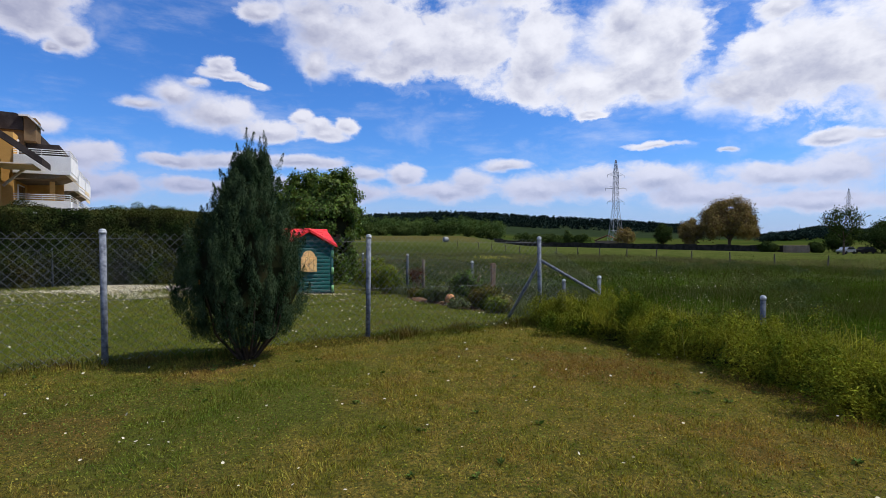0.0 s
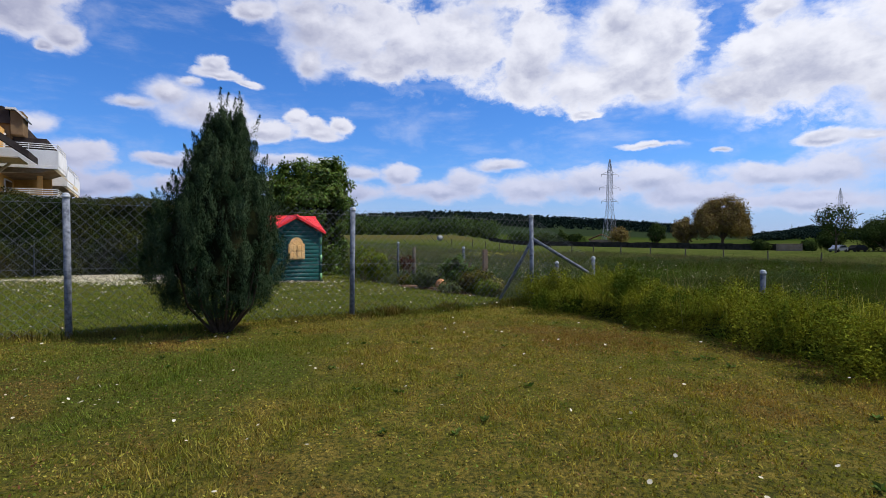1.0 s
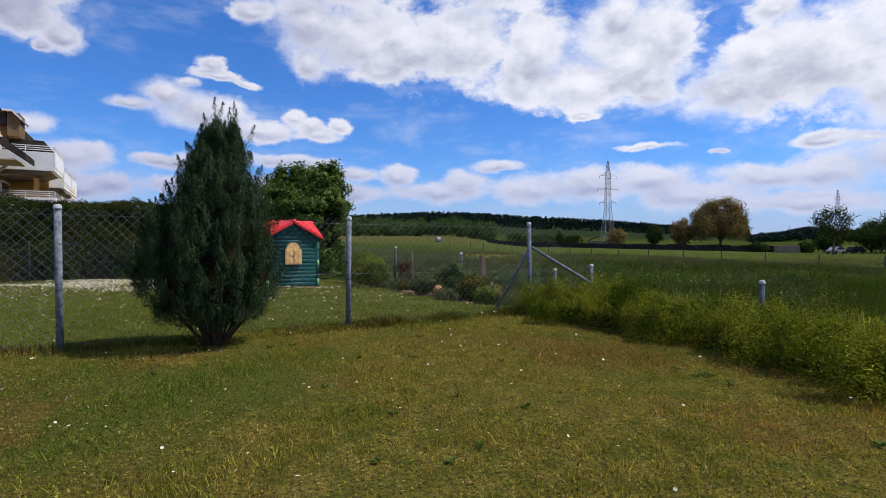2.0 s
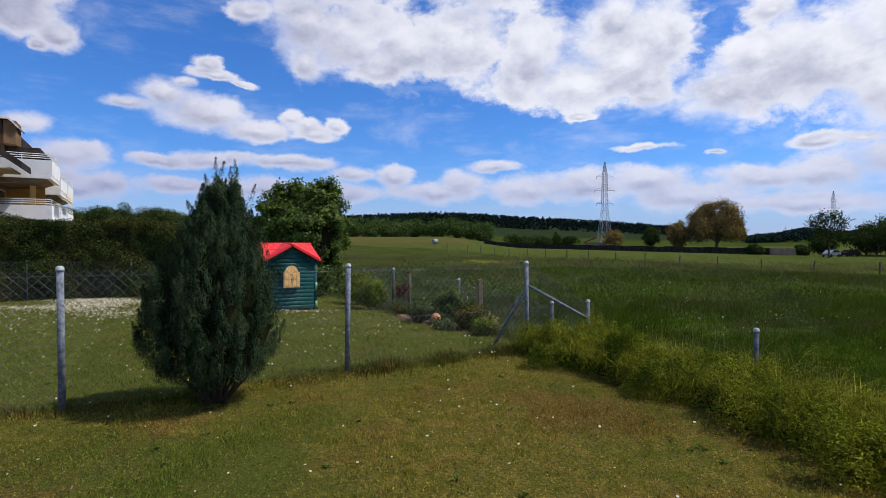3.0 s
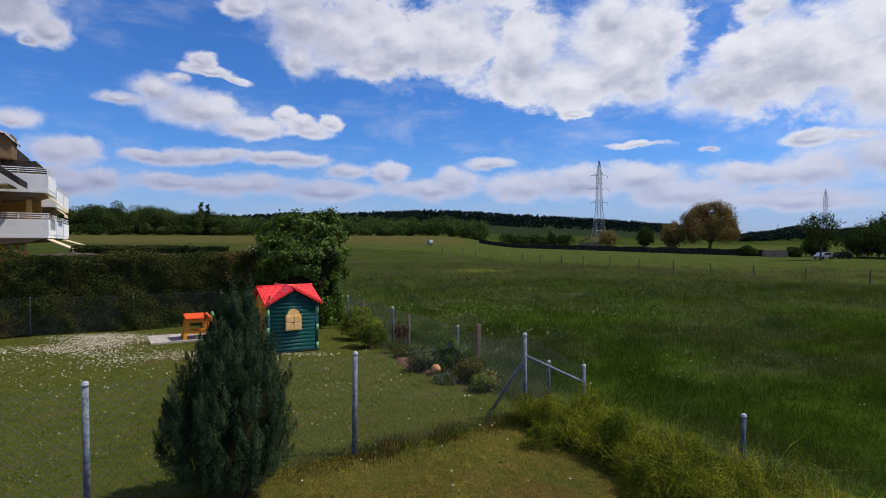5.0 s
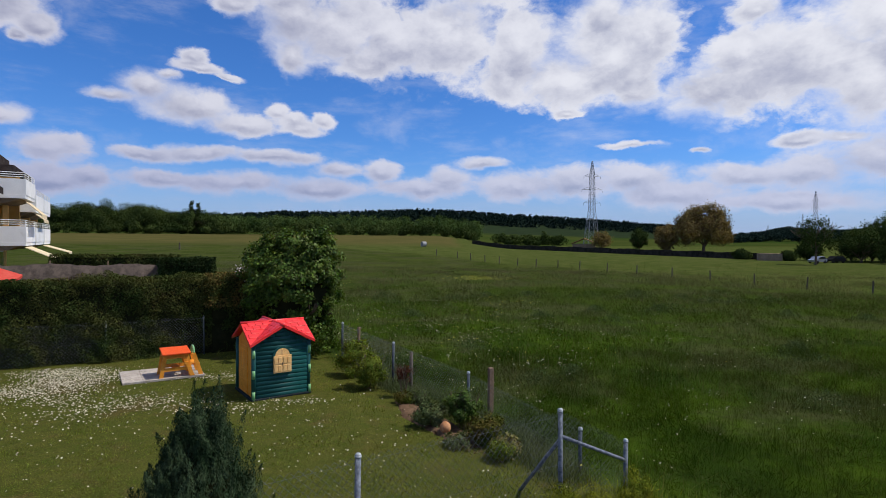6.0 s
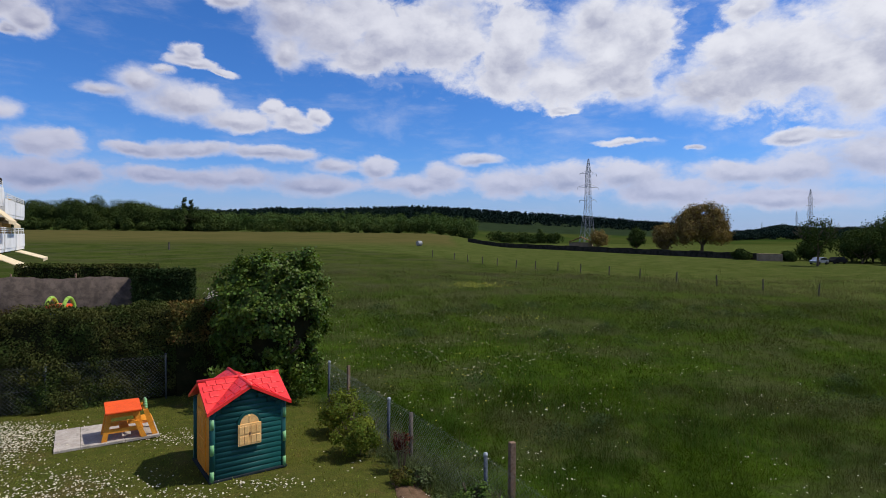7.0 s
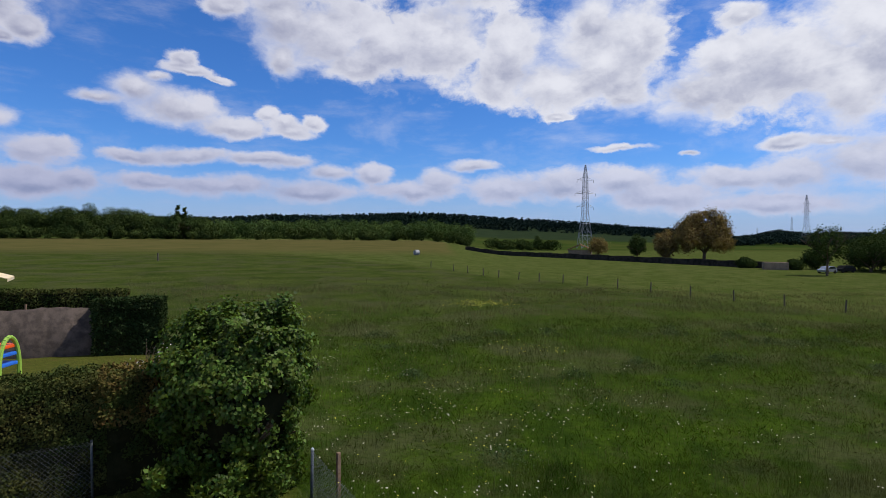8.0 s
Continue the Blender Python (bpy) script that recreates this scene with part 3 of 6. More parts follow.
def build_lawn():
    pieces = []
    for k, y0, y1, h, w in ((190000, 1.5, 6.0, 0.024, 0.0060), (100000, 6.0, 11.0, 0.028, 0.010), (70000, 11.0, 19.0, 0.030, 0.016)):
        x, y = wedge(k, y0, y1, 0.85, 0.6)
        keep = (beyond(x, y) < 0.0) & (y < 18.6 + 0.5 * (x + 6))
        x, y = x[keep], y[keep]
        lush = np.clip(0.85 + 0.55 * patchy(x, y, 0.5, 3) + 0.5 * patchy(x, y, 0.12, 4), 0.3, 2.2)
        pieces.append(blades(on_land(x, y, -0.005), 0.72 * h * lush * rng.uniform(0.35, 1.6, len(x)) ** 1.2, w, 0.8))
    # broad clover and plantain leaves lying low
    x, y = wedge(120000, 1.5, 9.0, 0.85, 0.6)
    keep = beyond(x, y) < -0.3
    x, y = x[keep], y[keep]
    ax = rng.normal(size=(len(x), 3)) * (1, 1, 0.7) + (0, 0, 0.3)
    v, f = leaf_quads(on_land(x, y, 0.012), ax, rng.uniform(0.008, 0.018, len(x)), 0.6, 0.15)
    f = np.concatenate([f[:, [0, 1, 2]], f[:, [0, 2, 3]]])
    pieces.append((v, f))
    # rosettes of plantain and dandelion
    k = 70
    cx, cy = wedge(k, 1.9, 7.0, 0.8, 0.4)
    m = 13
    a = rng.uniform(0, 2 * math.pi, (k, m))
    pos = np.repeat(on_land(cx, cy, 0.008), m, 0)
    ax = np.stack([np.cos(a).ravel(), np.sin(a).ravel(), rng.uniform(0.15, 0.7, k * m)], 1)
    keep = beyond(pos[:, 0], pos[:, 1]) < -0.8
    tagged(npmesh("lawn_weeds", *leaf_quads(pos[keep], ax[keep], rng.uniform(0.02, 0.045, keep.sum()), 0.42, 0.12), M["rosette"]), "grey-green rosettes of plantain in the lawn", "weeds", kind="stuff")
    # broad leaves in drifts: green clover, and withered brown ones
    for name, label, k, seed, mname in (("lawn_clover", "small green clover leaves in drifts over the lawn", 60000, 31, "clover"), ("withered_leaves", "withered brown leaves in dry patches of the lawn", 52000, 32, "rusty")):
        x, y = wedge(k, 1.5, 8.0, 0.85, 0.6)
        odds = sstep(patchy(x, y, 0.9, seed) + 0.6 * patchy(x, y, 0.25, seed + 5), -0.1, 1.0)
        if mname == "rusty":
            odds = odds * 0.6 + 0.7 * np.exp(-((x - 1.1) ** 2 + (y - 4.9) ** 2) / 1.1)
        else:
            odds = odds * 0.7 + 0.6 * np.exp(-((x + 2.1) ** 2 + (y - 3.75) ** 2) / 1.4)
        past = -0.52 * x + 0.85 * y - (0.52 * 0.95 + 0.85 * 6.6)
        keep = (beyond(x, y) < -0.5) & (rng.uniform(size=k) < odds) & ((past < 0) | (mname == "clover"))
        x, y = x[keep], y[keep]
        ax = rng.normal(size=(len(x), 3)) * (1, 1, 0.6) + (0, 0, 0.3)
        tagged(npmesh(name, *leaf_quads(on_land(x, y, 0.014), ax, rng.uniform(0.007, 0.015, len(x)), 0.6, 0.2), M[mname]), label, "grass", kind="stuff")
    ob = npmesh("lawn_grass", *join(pieces), M["grass"])
    tagged(ob, "short mown lawn grass with yellowed dry patches and clover", "grass", kind="stuff")


build_lawn()


def build_meadow():
    pieces, thin = [], []
    for k, y0, y1, h, w in ((300000, 5.0, 20.0, 0.22, 0.0065), (230000, 20.0, 45.0, 0.24, 0.013), (110000, 45.0, 120.0, 0.26, 0.03)):
        x, y = wedge(k, y0, y1, 0.95, 2.0)
        clump = 0.55 + 0.5 * patchy(x, y, 1.1, 7) + 0.45 * patchy(x, y, 0.4, 8)
        keep = (beyond(x, y) > 0.1) & ((x > -0.28 * y) | (y > 42)) & (rng.uniform(size=k) < np.interp(y, [45, 120], [1.0, 0.10]) * np.clip(clump + 0.35, 0.25, 1.0))
        x, y, clump = x[keep], y[keep], clump[keep]
        lush = np.clip(0.55 + 0.55 * clump + 0.2 * patchy(x, y, 5.0, 17) + rng.normal(0, 0.2, len(x)), 0.25, 1.7)
        up = rng.uniform(0.0, 0.8, len(x)) * h * lush
        axis = rng.normal(size=(len(x), 3)) * (1, 1, 0.7) + (0, 0, 0.9)
        v, f = leaf_quads(on_land(x, y, up), axis, 0.5 * h * lush * rng.uniform(0.5, 1.3, len(x)), w / h * 2.0, 0.03)
        pieces.append((v, f))
    for k, y0, y1, h, w in ((210000, 5.0, 20.0, 0.30, 0.0045), (90000, 20.0, 40.0, 0.30, 0.008)):
        x, y = wedge(k, y0, y1, 0.95, 2.0)
        clump = 0.5 + 0.6 * patchy(x, y, 1.3, 27) + 0.5 * patchy(x, y, 0.35, 28)
        keep = (beyond(x, y) > 0.1) & (x > -0.28 * y) & (rng.uniform(size=k) < np.interp(y, [14, 40], [1.0, 0.2]) * np.clip(clump, 0.1, 1.0))
        x, y = x[keep], y[keep]
        v, f = blades(on_land(x, y, 0.0), h * rng.uniform(0.4, 1.4, len(x)), w, 0.6)
        thin.append((v, f))
    # fuzzy drifts of taller seeding grass and weeds
    x, y = wedge(420000, 8, 80, 0.9, 2.0)
    odds = sstep(patchy(x, y, 3.4, 9) + 0.7 * patchy(x, y, 1.0, 10), 0.25, 1.0) * np.interp(y, [8, 20, 80], [1.0, 0.8, 0.45])
    keep = (beyond(x, y) > 0.4) & ((x > -0.28 * y) | (y > 42)) & (rng.uniform(size=len(x)) < odds)
    x, y = x[keep], y[keep]
    tall = rng.uniform(0.14, 0.42, len(x)) * np.clip(0.9 + 0.3 * patchy(x, y, 2.0, 12), 0.5, 1.4)
    axis = rng.normal(size=(len(x), 3)) * (1, 1, 0.8) + (0, 0, 0.8)
    tv, tf = leaf_quads(on_land(x, y, tall * rng.uniform(0, 0.9, len(x))), axis, np.interp(y, [9, 75], [0.06, 0.13]), np.interp(y, [9, 75], [0.07, 0.16])[:, None], 0.03)
    tagged(npmesh("grass_tufts", tv, tf, M["tuft"]), "taller greyish drifts of seeding grass in the meadow", "grass", kind="stuff")
    # seed heads on thin stalks, seen most where one looks along the meadow
    x, y = wedge(210000, 5, 70, 0.95, 2.0)
    keep = (beyond(x, y) > 0.3) & ((x > -0.28 * y) | (y > 42)) & (rng.uniform(size=len(x)) < np.clip(0.45 + 0.5 * patchy(x, y, 4.0, 21) + 0.3 * patchy(x, y, 1.0, 22), 0.05, 1))
    x, y = x[keep], y[keep]
    stem = blades(on_land(x, y, 0.0), rng.uniform(0.28, 0.52, len(x)), np.interp(y, [6, 70], [0.0028, 0.012]), 0.35)
    tagged(npmesh("seed_heads", *stem, M["seed"]), "pale brownish seed heads on thin stalks over the meadow", "grass", kind="stuff")
    tagged(npmesh("meadow_blades", *join(thin), M["meadow"]), "long thin grass blades of the uncut meadow", "grass", kind="stuff")
    ob = npmesh("meadow_grass", *join(pieces), M["meadow"])
    tagged(ob, "tall uncut meadow grass with seed heads beyond the fence", "grass", kind="stuff")


build_meadow()


def build_meadow_weeds():
    """Low clumps of broad-leaved weeds, most of them towards the near right of the meadow."""
    k, m = 34, 520
    cx, cy = wedge(k, 9.5, 42, 0.75, 1.0)
    cx = np.where(rng.uniform(size=k) < 0.65, np.abs(cx), cx)
    r = rng.uniform(0.35, 0.95, k) * np.interp(cy, [9, 42], [0.8, 1.5])
    a, q = rng.uniform(0, 2 * math.pi, (k, m)), np.sqrt(rng.uniform(0, 1, (k, m))) * np.abs(rng.normal(0.85, 0.4, (k, m)))
    x, y = (cx[:, None] + np.cos(a) * q * r[:, None] * 1.4).ravel(), (cy[:, None] + np.sin(a) * q * r[:, None]).ravel()
    up = (np.clip(1.1 - q ** 2, 0.05, 1) * rng.uniform(0.1, 0.42, (k, m))).ravel()
    keep = (beyond(x, y) > 0.6) & (x > -0.25 * y)
    x, y, up = x[keep], y[keep], up[keep]
    axis = rng.normal(size=(len(x), 3)) * (1, 1, 0.6) + (0, 0, 0.4)
    ob = npmesh("meadow_weeds", *leaf_quads(on_land(x, y, up), axis, np.interp(y, [9, 42], [0.055, 0.10]), 0.30, 0.08), M["dock"])
    tagged(ob, "low grey-green clumps of broad-leaved weeds in the meadow", "weeds", kind="stuff")


build_meadow_weeds()


def flower_mesh(name, pos, radius, stem, petal_material, label):
    """Daisies: a ring of five petal triangles on a short stem, tilted a little."""
    k = len(pos)
    r = (radius * rng.uniform(0.7, 1.2, k))[:, None]
    top = pos + np.array([0, 0, 1.0]) * (stem * rng.uniform(0.6, 1.3, (k, 1)))
    nrm = unit(rng.normal(size=(k, 3)) * 0.35 + (0, 0, 1))
    s = unit(np.cross(nrm, unit(rng.normal(size=(k, 3)))))
    t = np.cross(nrm, s)
    ring = [top + (s * math.cos(a) + t * math.sin(a)) * r + nrm * r * 0.15 for a in np.linspace(0, 2 * math.pi, 7)[:-1]]
    v = np.stack([top, *ring], 1).reshape(-1, 3)
    i = np.arange(k)[:, None] * 7
    f = np.concatenate([i + np.array([[0, 1 + j, 1 + (j + 1) % 6]]) for j in range(6)])
    ob = npmesh(name, v, f, petal_material)
    return tagged(ob, label, "flowers", kind="stuff")


def build_flowers():
    # thick drifts of daisies round the concrete slab, sparse ones elsewhere
    xs, ys = [], []
    for cx, cy, sx, sy, k in ((-8.5, 14.5, 0.55, 0.55, 2300), (-9.3, 15.3, 0.6, 0.3, 1100), (-9.0, 13.4, 0.8, 0.35, 800), (-7.6, 12.8, 0.7, 0.4, 330), (-5.9, 12.7, 0.55, 0.35, 420), (-4.2, 12.2, 0.6, 0.22, 240),
                              (-3.0, 12.75, 0.35, 0.15, 130), (-5.3, 14.9, 0.6, 0.25, 260), (-6.8, 11.9, 0.4, 0.3, 160), (-8.0, 11.0, 2.5, 1.3, 330), (-2.6, 10.5, 2.0, 2.0, 200), (-4.0, 8.5, 3.0, 1.8, 220), (-12.0, 13.0, 1.0, 0.5, 500), (-10.5, 11.5, 1.6, 0.7, 420), (-1.72, 3.05, 0.10, 0.06, 8), (1.95, 2.15, 0.06, 0.05, 4)):
        xs.append(rng.normal(cx, sx, k))
        ys.append(rng.normal(cy, sy, k))
    x, y = wedge(420, 1.8, 11.0, 0.8, 0.5)
    x, y = np.concatenate(xs + [x]), np.concatenate(ys + [y])
    keep = (beyond(x, y) < -0.4) & (y < 17.6 + 0.5 * (x + 6)) & ~((np.abs(x + 3.6) < 0.75) & (np.abs(y - 13.6) < 0.75))
    x, y = x[keep], y[keep]
    far = y > 9
    flower_mesh("daisies", on_land(x, y), np.interp(y, [2, 5, 9], [0.0085, 0.011, 0.012]) + 0.003 * far, 0.045, M["petal"], "small white daisies scattered in the lawn grass")
    x, y = wedge(24000, 9, 46, 0.6, 2)
    drift = np.clip(0.30 + 0.7 * patchy(x, y, 2.2, 15) + 0.4 * patchy(x, y, 0.7, 16), 0.03, 1) * np.interp(y, [9, 14, 22, 34, 46], [0.5, 1.0, 0.8, 0.16, 0.0])
    keep = (beyond(x, y) > 0.6) & (x > -0.2 * y) & (rng.uniform(size=len(x)) < drift * np.interp(x, [2, 7, 14], [1.0, 0.5, 0.10]))
    x, y = x[keep], y[keep]
    flower_mesh("meadow_flowers", on_land(x, y), np.interp(y, [9, 20, 44], [0.012, 0.019, 0.026]), 0.34, M["petal"], "white meadow flowers among the tall grass")
    x = np.concatenate([rng.normal(4.9, 1.5, 240), rng.normal(1.0, 3.0, 200), rng.normal(4.5, 1.2, 50), rng.normal(-8, 1.0, 60)])
    y = np.concatenate([rng.normal(52, 1.2, 240), rng.normal(22, 4.0, 200), rng.normal(33, 1.2, 50), rng.normal(44, 1.0, 60)])
    flower_mesh("buttercups", on_land(x, y), np.interp(y, [15, 52], [0.014, 0.040]), 0.40, M["yellow"], "yellow buttercups in patches of the meadow")


build_flowers()

# ---- chain-link fences ----


def post_mesh(bm, h, r=0.029):
    tube(bm, (0, 0, -0.05), (0, 0, h), r, r, 12)


def cap_mesh(bm, h, r=0.029):
    """A domed cap with a short skirt."""
    tube(bm, (0, 0, h - 0.022), (0, 0, h + 0.004), r * 1.13, r * 1.13, 12)
    bmesh.ops.create_uvsphere(bm, u_segments=12, v_segments=6, radius=r * 1.12, matrix=Matrix.Translation((0, 0, h + 0.004)) @ Matrix.Diagonal((1, 1, 0.7, 1)))


def wire_panel(a, b, ha, hb, pitch=0.085, r=0.0017):
    """Woven diamond wire between two feet a and b, ha and hb high."""
    a, b = np.array(a, float), np.array(b, float)
    length = np.linalg.norm((b - a)[:2])
    rows = int(max(ha, hb) / pitch * 1.0)
    k = int(length / pitch)
    pieces = []
    for wire in (-1, 1):
        for j in range(-rows, k + rows):
            pts = []
            for s in (0.0, 1.0):
                pts.append((j + (rows * s if wire > 0 else rows * (1 - s)), s))
            u0, u1 = pts[0][0] * pitch, pts[1][0] * pitch
            lo, hi = 0.0, 1.0
            if u1 != u0:
                t0, t1 = sorted(((0 - u0) / (u1 - u0), (length - u0) / (u1 - u0)))
                lo, hi = max(lo, t0), min(hi, t1)
            if hi - lo < 0.02:
                continue
            ends = []
            for t in (lo, hi):
                u = (u0 + (u1 - u0) * t) / length
                ends.append(a + (b - a) * u + np.array([0, 0, (ha + (hb - ha) * u) * t + 0.03]))
            pieces.append((ends[0], ends[1]))
    for z in (0.5, 0.98):
        pieces.append((a + (0, 0, ha * z), b + (0, 0, hb * z)))
    p0, p1 = np.array([p[0] for p in pieces]), np.array([p[1] for p in pieces])
    d = unit(p1 - p0)
    s = unit(np.cross(d, np.array([[0.3, 0.9, 0.2]])))
    t = np.cross(d, s)
    ring = [math.cos(q) * s * r + math.sin(q) * t * r for q in (0.5, 2.6, 4.7)]
    v = np.stack([p0 + ring[0], p0 + ring[1], p0 + ring[2], p1 + ring[0], p1 + ring[1], p1 + ring[2]], 1).reshape(-1, 3)
    i = np.arange(len(p0))[:, None] * 6
    return v, np.concatenate([i + np.array([[0, 1, 4, 3]]), i + np.array([[1, 2, 5, 4]]), i + np.array([[2, 0, 3, 5]])])


def fence(name, label, posts, panels, braces=(), tilt=0.0, r=0.029, material="zinc"):
    """posts: (x, y, foot z, height); panels: pairs of post numbers; braces: from point to point."""
    ob = thing(name, (0, 0, 0), label, "fence")
    for x, y, z, h in posts:
        bm = bmesh.new()
        post_mesh(bm, h, r)
        p = part("post", bm, M[material], ob, smooth=True)
        p.matrix_world = Matrix.Translation((x, y, z)) @ pose(0, 0, 0, tilt * math.sin(x * 9), tilt * math.cos(x * 7), 0)
        bm = bmesh.new()
        cap_mesh(bm, h, r)
        part("cap", bm, M["cap" if material.startswith("zinc") else material], p, "pale metal cap", smooth=True)
    for i, j in panels:
        a, b = posts[i], posts[j]
        npmesh("wire_mesh", *wire_panel(a[:3], b[:3], a[3] - 0.04, b[3] - 0.04), M["wire"], ob)
    for a, b in braces:
        bm = bmesh.new()
        tube(bm, a, b, 0.023, 0.023, 10)
        part("brace", bm, M["zinc"], ob, smooth=True)
    return ob


def build_fences():
    z = land_at
    # cross fence between the two gardens; it ends at a braced strainer post
    fence("garden_fence", "galvanised chain-link fence with round posts and diagonal braces", [
        (-5.45, 3.75, z(-5.45, 3.75), 1.24), (-3.2, 5.12, z(-3.2, 5.12), 1.25), (-0.95, 6.6, z(-0.95, 6.6), 1.22), (1.35, 8.0, z(1.35, 8.0) - 0.05, 1.27), (2.39, 8.65, -0.05, 0.84)],
        [(0, 1), (1, 2), (2, 3), (3, 4)],
        [((1.35, 8.0, 1.08), (2.39, 8.65, 0.52)), ((1.35, 8.0, 1.06), (0.93, 8.62, 0.1))], 0.6)
    fence("boundary_fence", "galvanised chain-link boundary fence along the meadow", [
        (-2.72, 17.7, -0.02, 1.02), (-1.04, 14.4, 0.0, 1.03), (0.55, 11.9, 0.0, 0.92), (1.99, 9.4, -0.05, 0.74), (3.67, 6.44, -0.05, 0.74)],
        [(0, 1), (1, 2), (2, 3)], (), 0.8, material="zinc_dull")
    fence("hedge_fence", "thin chain-link fence in front of the hedge", [
        (-13.4, 14.35, z(-13, 14), 1.1), (-11.15, 15.5, z(-11, 15), 1.1), (-8.95, 16.65, z(-9, 16), 1.1), (-6.75, 17.75, z(-6, 17), 1.1)], [(0, 1), (1, 2), (2, 3)], (), 0.5, 0.022, "dullsteel")
    bm = bmesh.new()
    box(bm, (0.10, 0.09, 1.15), (0, 0, 0.5), 0.012)
    ob = part("wooden_post", bm, M["oldwood"])
    ob.matrix_world = Matrix.Translation((1.04, 12.5, -0.2)) @ rotz(20)
    tagged(ob, "weathered brown wooden post beside the boundary fence", "post")
    bm = bmesh.new()
    tube(bm, (0, 0, -0.1), (0.03, 0.01, 1.12), 0.045, 0.04, 9)
    ob = part("wooden_post", bm, M["greywood"], None, "", True)
    ob.matrix_world = Matrix.Translation((-0.60, 13.85, -0.2)) @ rotz(70)
    tagged(ob, "dark weathered round wooden post beside the boundary fence", "post")
    bm = bmesh.new()
    box(bm, (0.07, 0.07, 1.1), (0, 0, 0.5), 0.01)
    ob = part("wooden_post", bm, M["oldwood"])
    ob.matrix_world = Matrix.Translation((-2.25, 17.9, -0.2)) @ rotz(40)
    tagged(ob, "weathered brown wooden post beside the boundary fence", "post")


build_fences()

# ---- plants of the garden ----


def build_conifer():
    base = Vector((-1.97, 5.42, land_at(-1.97, 5.42)))
    ob = thing("conifer_bush", base, "dense dark green columnar conifer with feathery upright sprays", "conifer")
    r = random.Random(4)
    for _ in range(17):
        bm = bmesh.new()
        a = r.uniform(0, 2 * math.pi)
        lean = r.uniform(0.12, 0.62)
        p = Vector((0.05 * math.cos(a), 0.05 * math.sin(a), -0.03))
        for i in range(2):
            out = lean * (0.55 if i == 0 else 0.20)
            q = p + Vector((math.cos(a) * out, math.sin(a) * out, 0.30 + 0.08 * i))
            tube(bm, p, q, 0.015 * (1 - i * 0.22), 0.015 * (0.78 - i * 0.22), 6, False)
            p = q
        part("stem", bm, M["twig"], ob, "dark reddish-brown stem", True)

    def reach(h):
        return np.interp(h, [0.0, 0.20, 0.30, 0.42, 0.66, 1.05, 1.43, 1.70, 1.87, 2.2], [0.05, 0.28, 0.52, 0.63, 0.68, 0.60, 0.40, 0.26, 0.18, 0.05])
    pieces = []
    # plumes: upright feathery cones at many places of the crown
    k = 900
    h = rng.uniform(0.20, 1.95, k)
    a = rng.uniform(0, 2 * math.pi, k)
    f = rng.uniform(0.50, 0.93, k)
    foot = np.stack([np.cos(a) * reach(h) * f, np.sin(a) * reach(h) * f, h - 0.08], 1)
    long = rng.uniform(0.16, 0.30, k) * np.interp(h, [0, 1.2, 2], [0.9, 1.1, 0.8])
    extra = np.array([[-0.08, 0.0, 1.80], [0.10, 0.05, 1.76], [0.22, -0.05, 1.62], [0.0, 0.05, 1.7], [-0.18, 0.05, 1.62], [-0.02, -0.06, 1.84], [0.14, 0.0, 1.82]])
    foot, long = np.concatenate([foot, extra]), np.concatenate([long, [0.45, 0.42, 0.42, 0.5, 0.36, 0.42, 0.44]])
    k = 26
    a, f = rng.uniform(0, 2 * math.pi, k), rng.uniform(0.0, 0.20, k)
    foot = np.concatenate([foot, np.stack([np.cos(a) * f, np.sin(a) * f, 1.78 - f * 1.6 - rng.uniform(0, 0.15, k)], 1)])
    long = np.concatenate([long, rng.uniform(0.28, 0.42, k)])
    foot[:, 0] += np.interp(foot[:, 2], [0.2, 0.9, 1.9], [-0.05, -0.03, 0.05])
    lean = np.concatenate([foot[:, :2] * 0.20, np.ones((len(foot), 1))], 1)
    lean = unit(lean + rng.normal(0, 0.14, lean.shape))
    m = 330
    t = rng.uniform(0, 1, (len(foot), m)) ** 0.8
    wide = 0.070 * np.sin(np.clip(t * 0.93 + 0.07, 0, 1) * math.pi) ** 0.7 * (1.15 - 0.6 * t)
    out = rng.normal(size=(len(foot), m, 3))
    out -= (out * lean[:, None]).sum(-1, keepdims=True) * lean[:, None]
    out /= np.linalg.norm(out, axis=-1, keepdims=True)
    pos = foot[:, None] + lean[:, None] * (t * long[:, None])[..., None] + out * (wide * rng.uniform(0.2, 1.0, wide.shape))[..., None]
    axis = lean[:, None] * 1.2 + out * 0.55 + rng.normal(0, 0.15, out.shape)
    pieces.append(leaf_quads(pos.reshape(-1, 3), axis.reshape(-1, 3), rng.uniform(0.011, 0.026, len(foot) * m), 0.30, 0.05,
                             unit(out + lean[:, None] * 0.35 + unit(foot * (1, 1, 0.15))[:, None] * 0.5 + rng.normal(0, 0.35, out.shape)).reshape(-1, 3)))
    npmesh("foliage", *join(pieces), M["conifer"], ob)
    # added dark solid inside the crown: blocks light and darkens its gaps
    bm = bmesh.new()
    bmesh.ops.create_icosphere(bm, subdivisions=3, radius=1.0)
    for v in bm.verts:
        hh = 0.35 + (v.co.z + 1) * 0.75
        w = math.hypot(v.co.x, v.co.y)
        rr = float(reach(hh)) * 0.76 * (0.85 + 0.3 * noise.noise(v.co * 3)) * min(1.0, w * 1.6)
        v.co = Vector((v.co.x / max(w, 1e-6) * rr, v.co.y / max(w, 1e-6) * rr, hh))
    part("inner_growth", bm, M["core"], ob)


build_conifer()


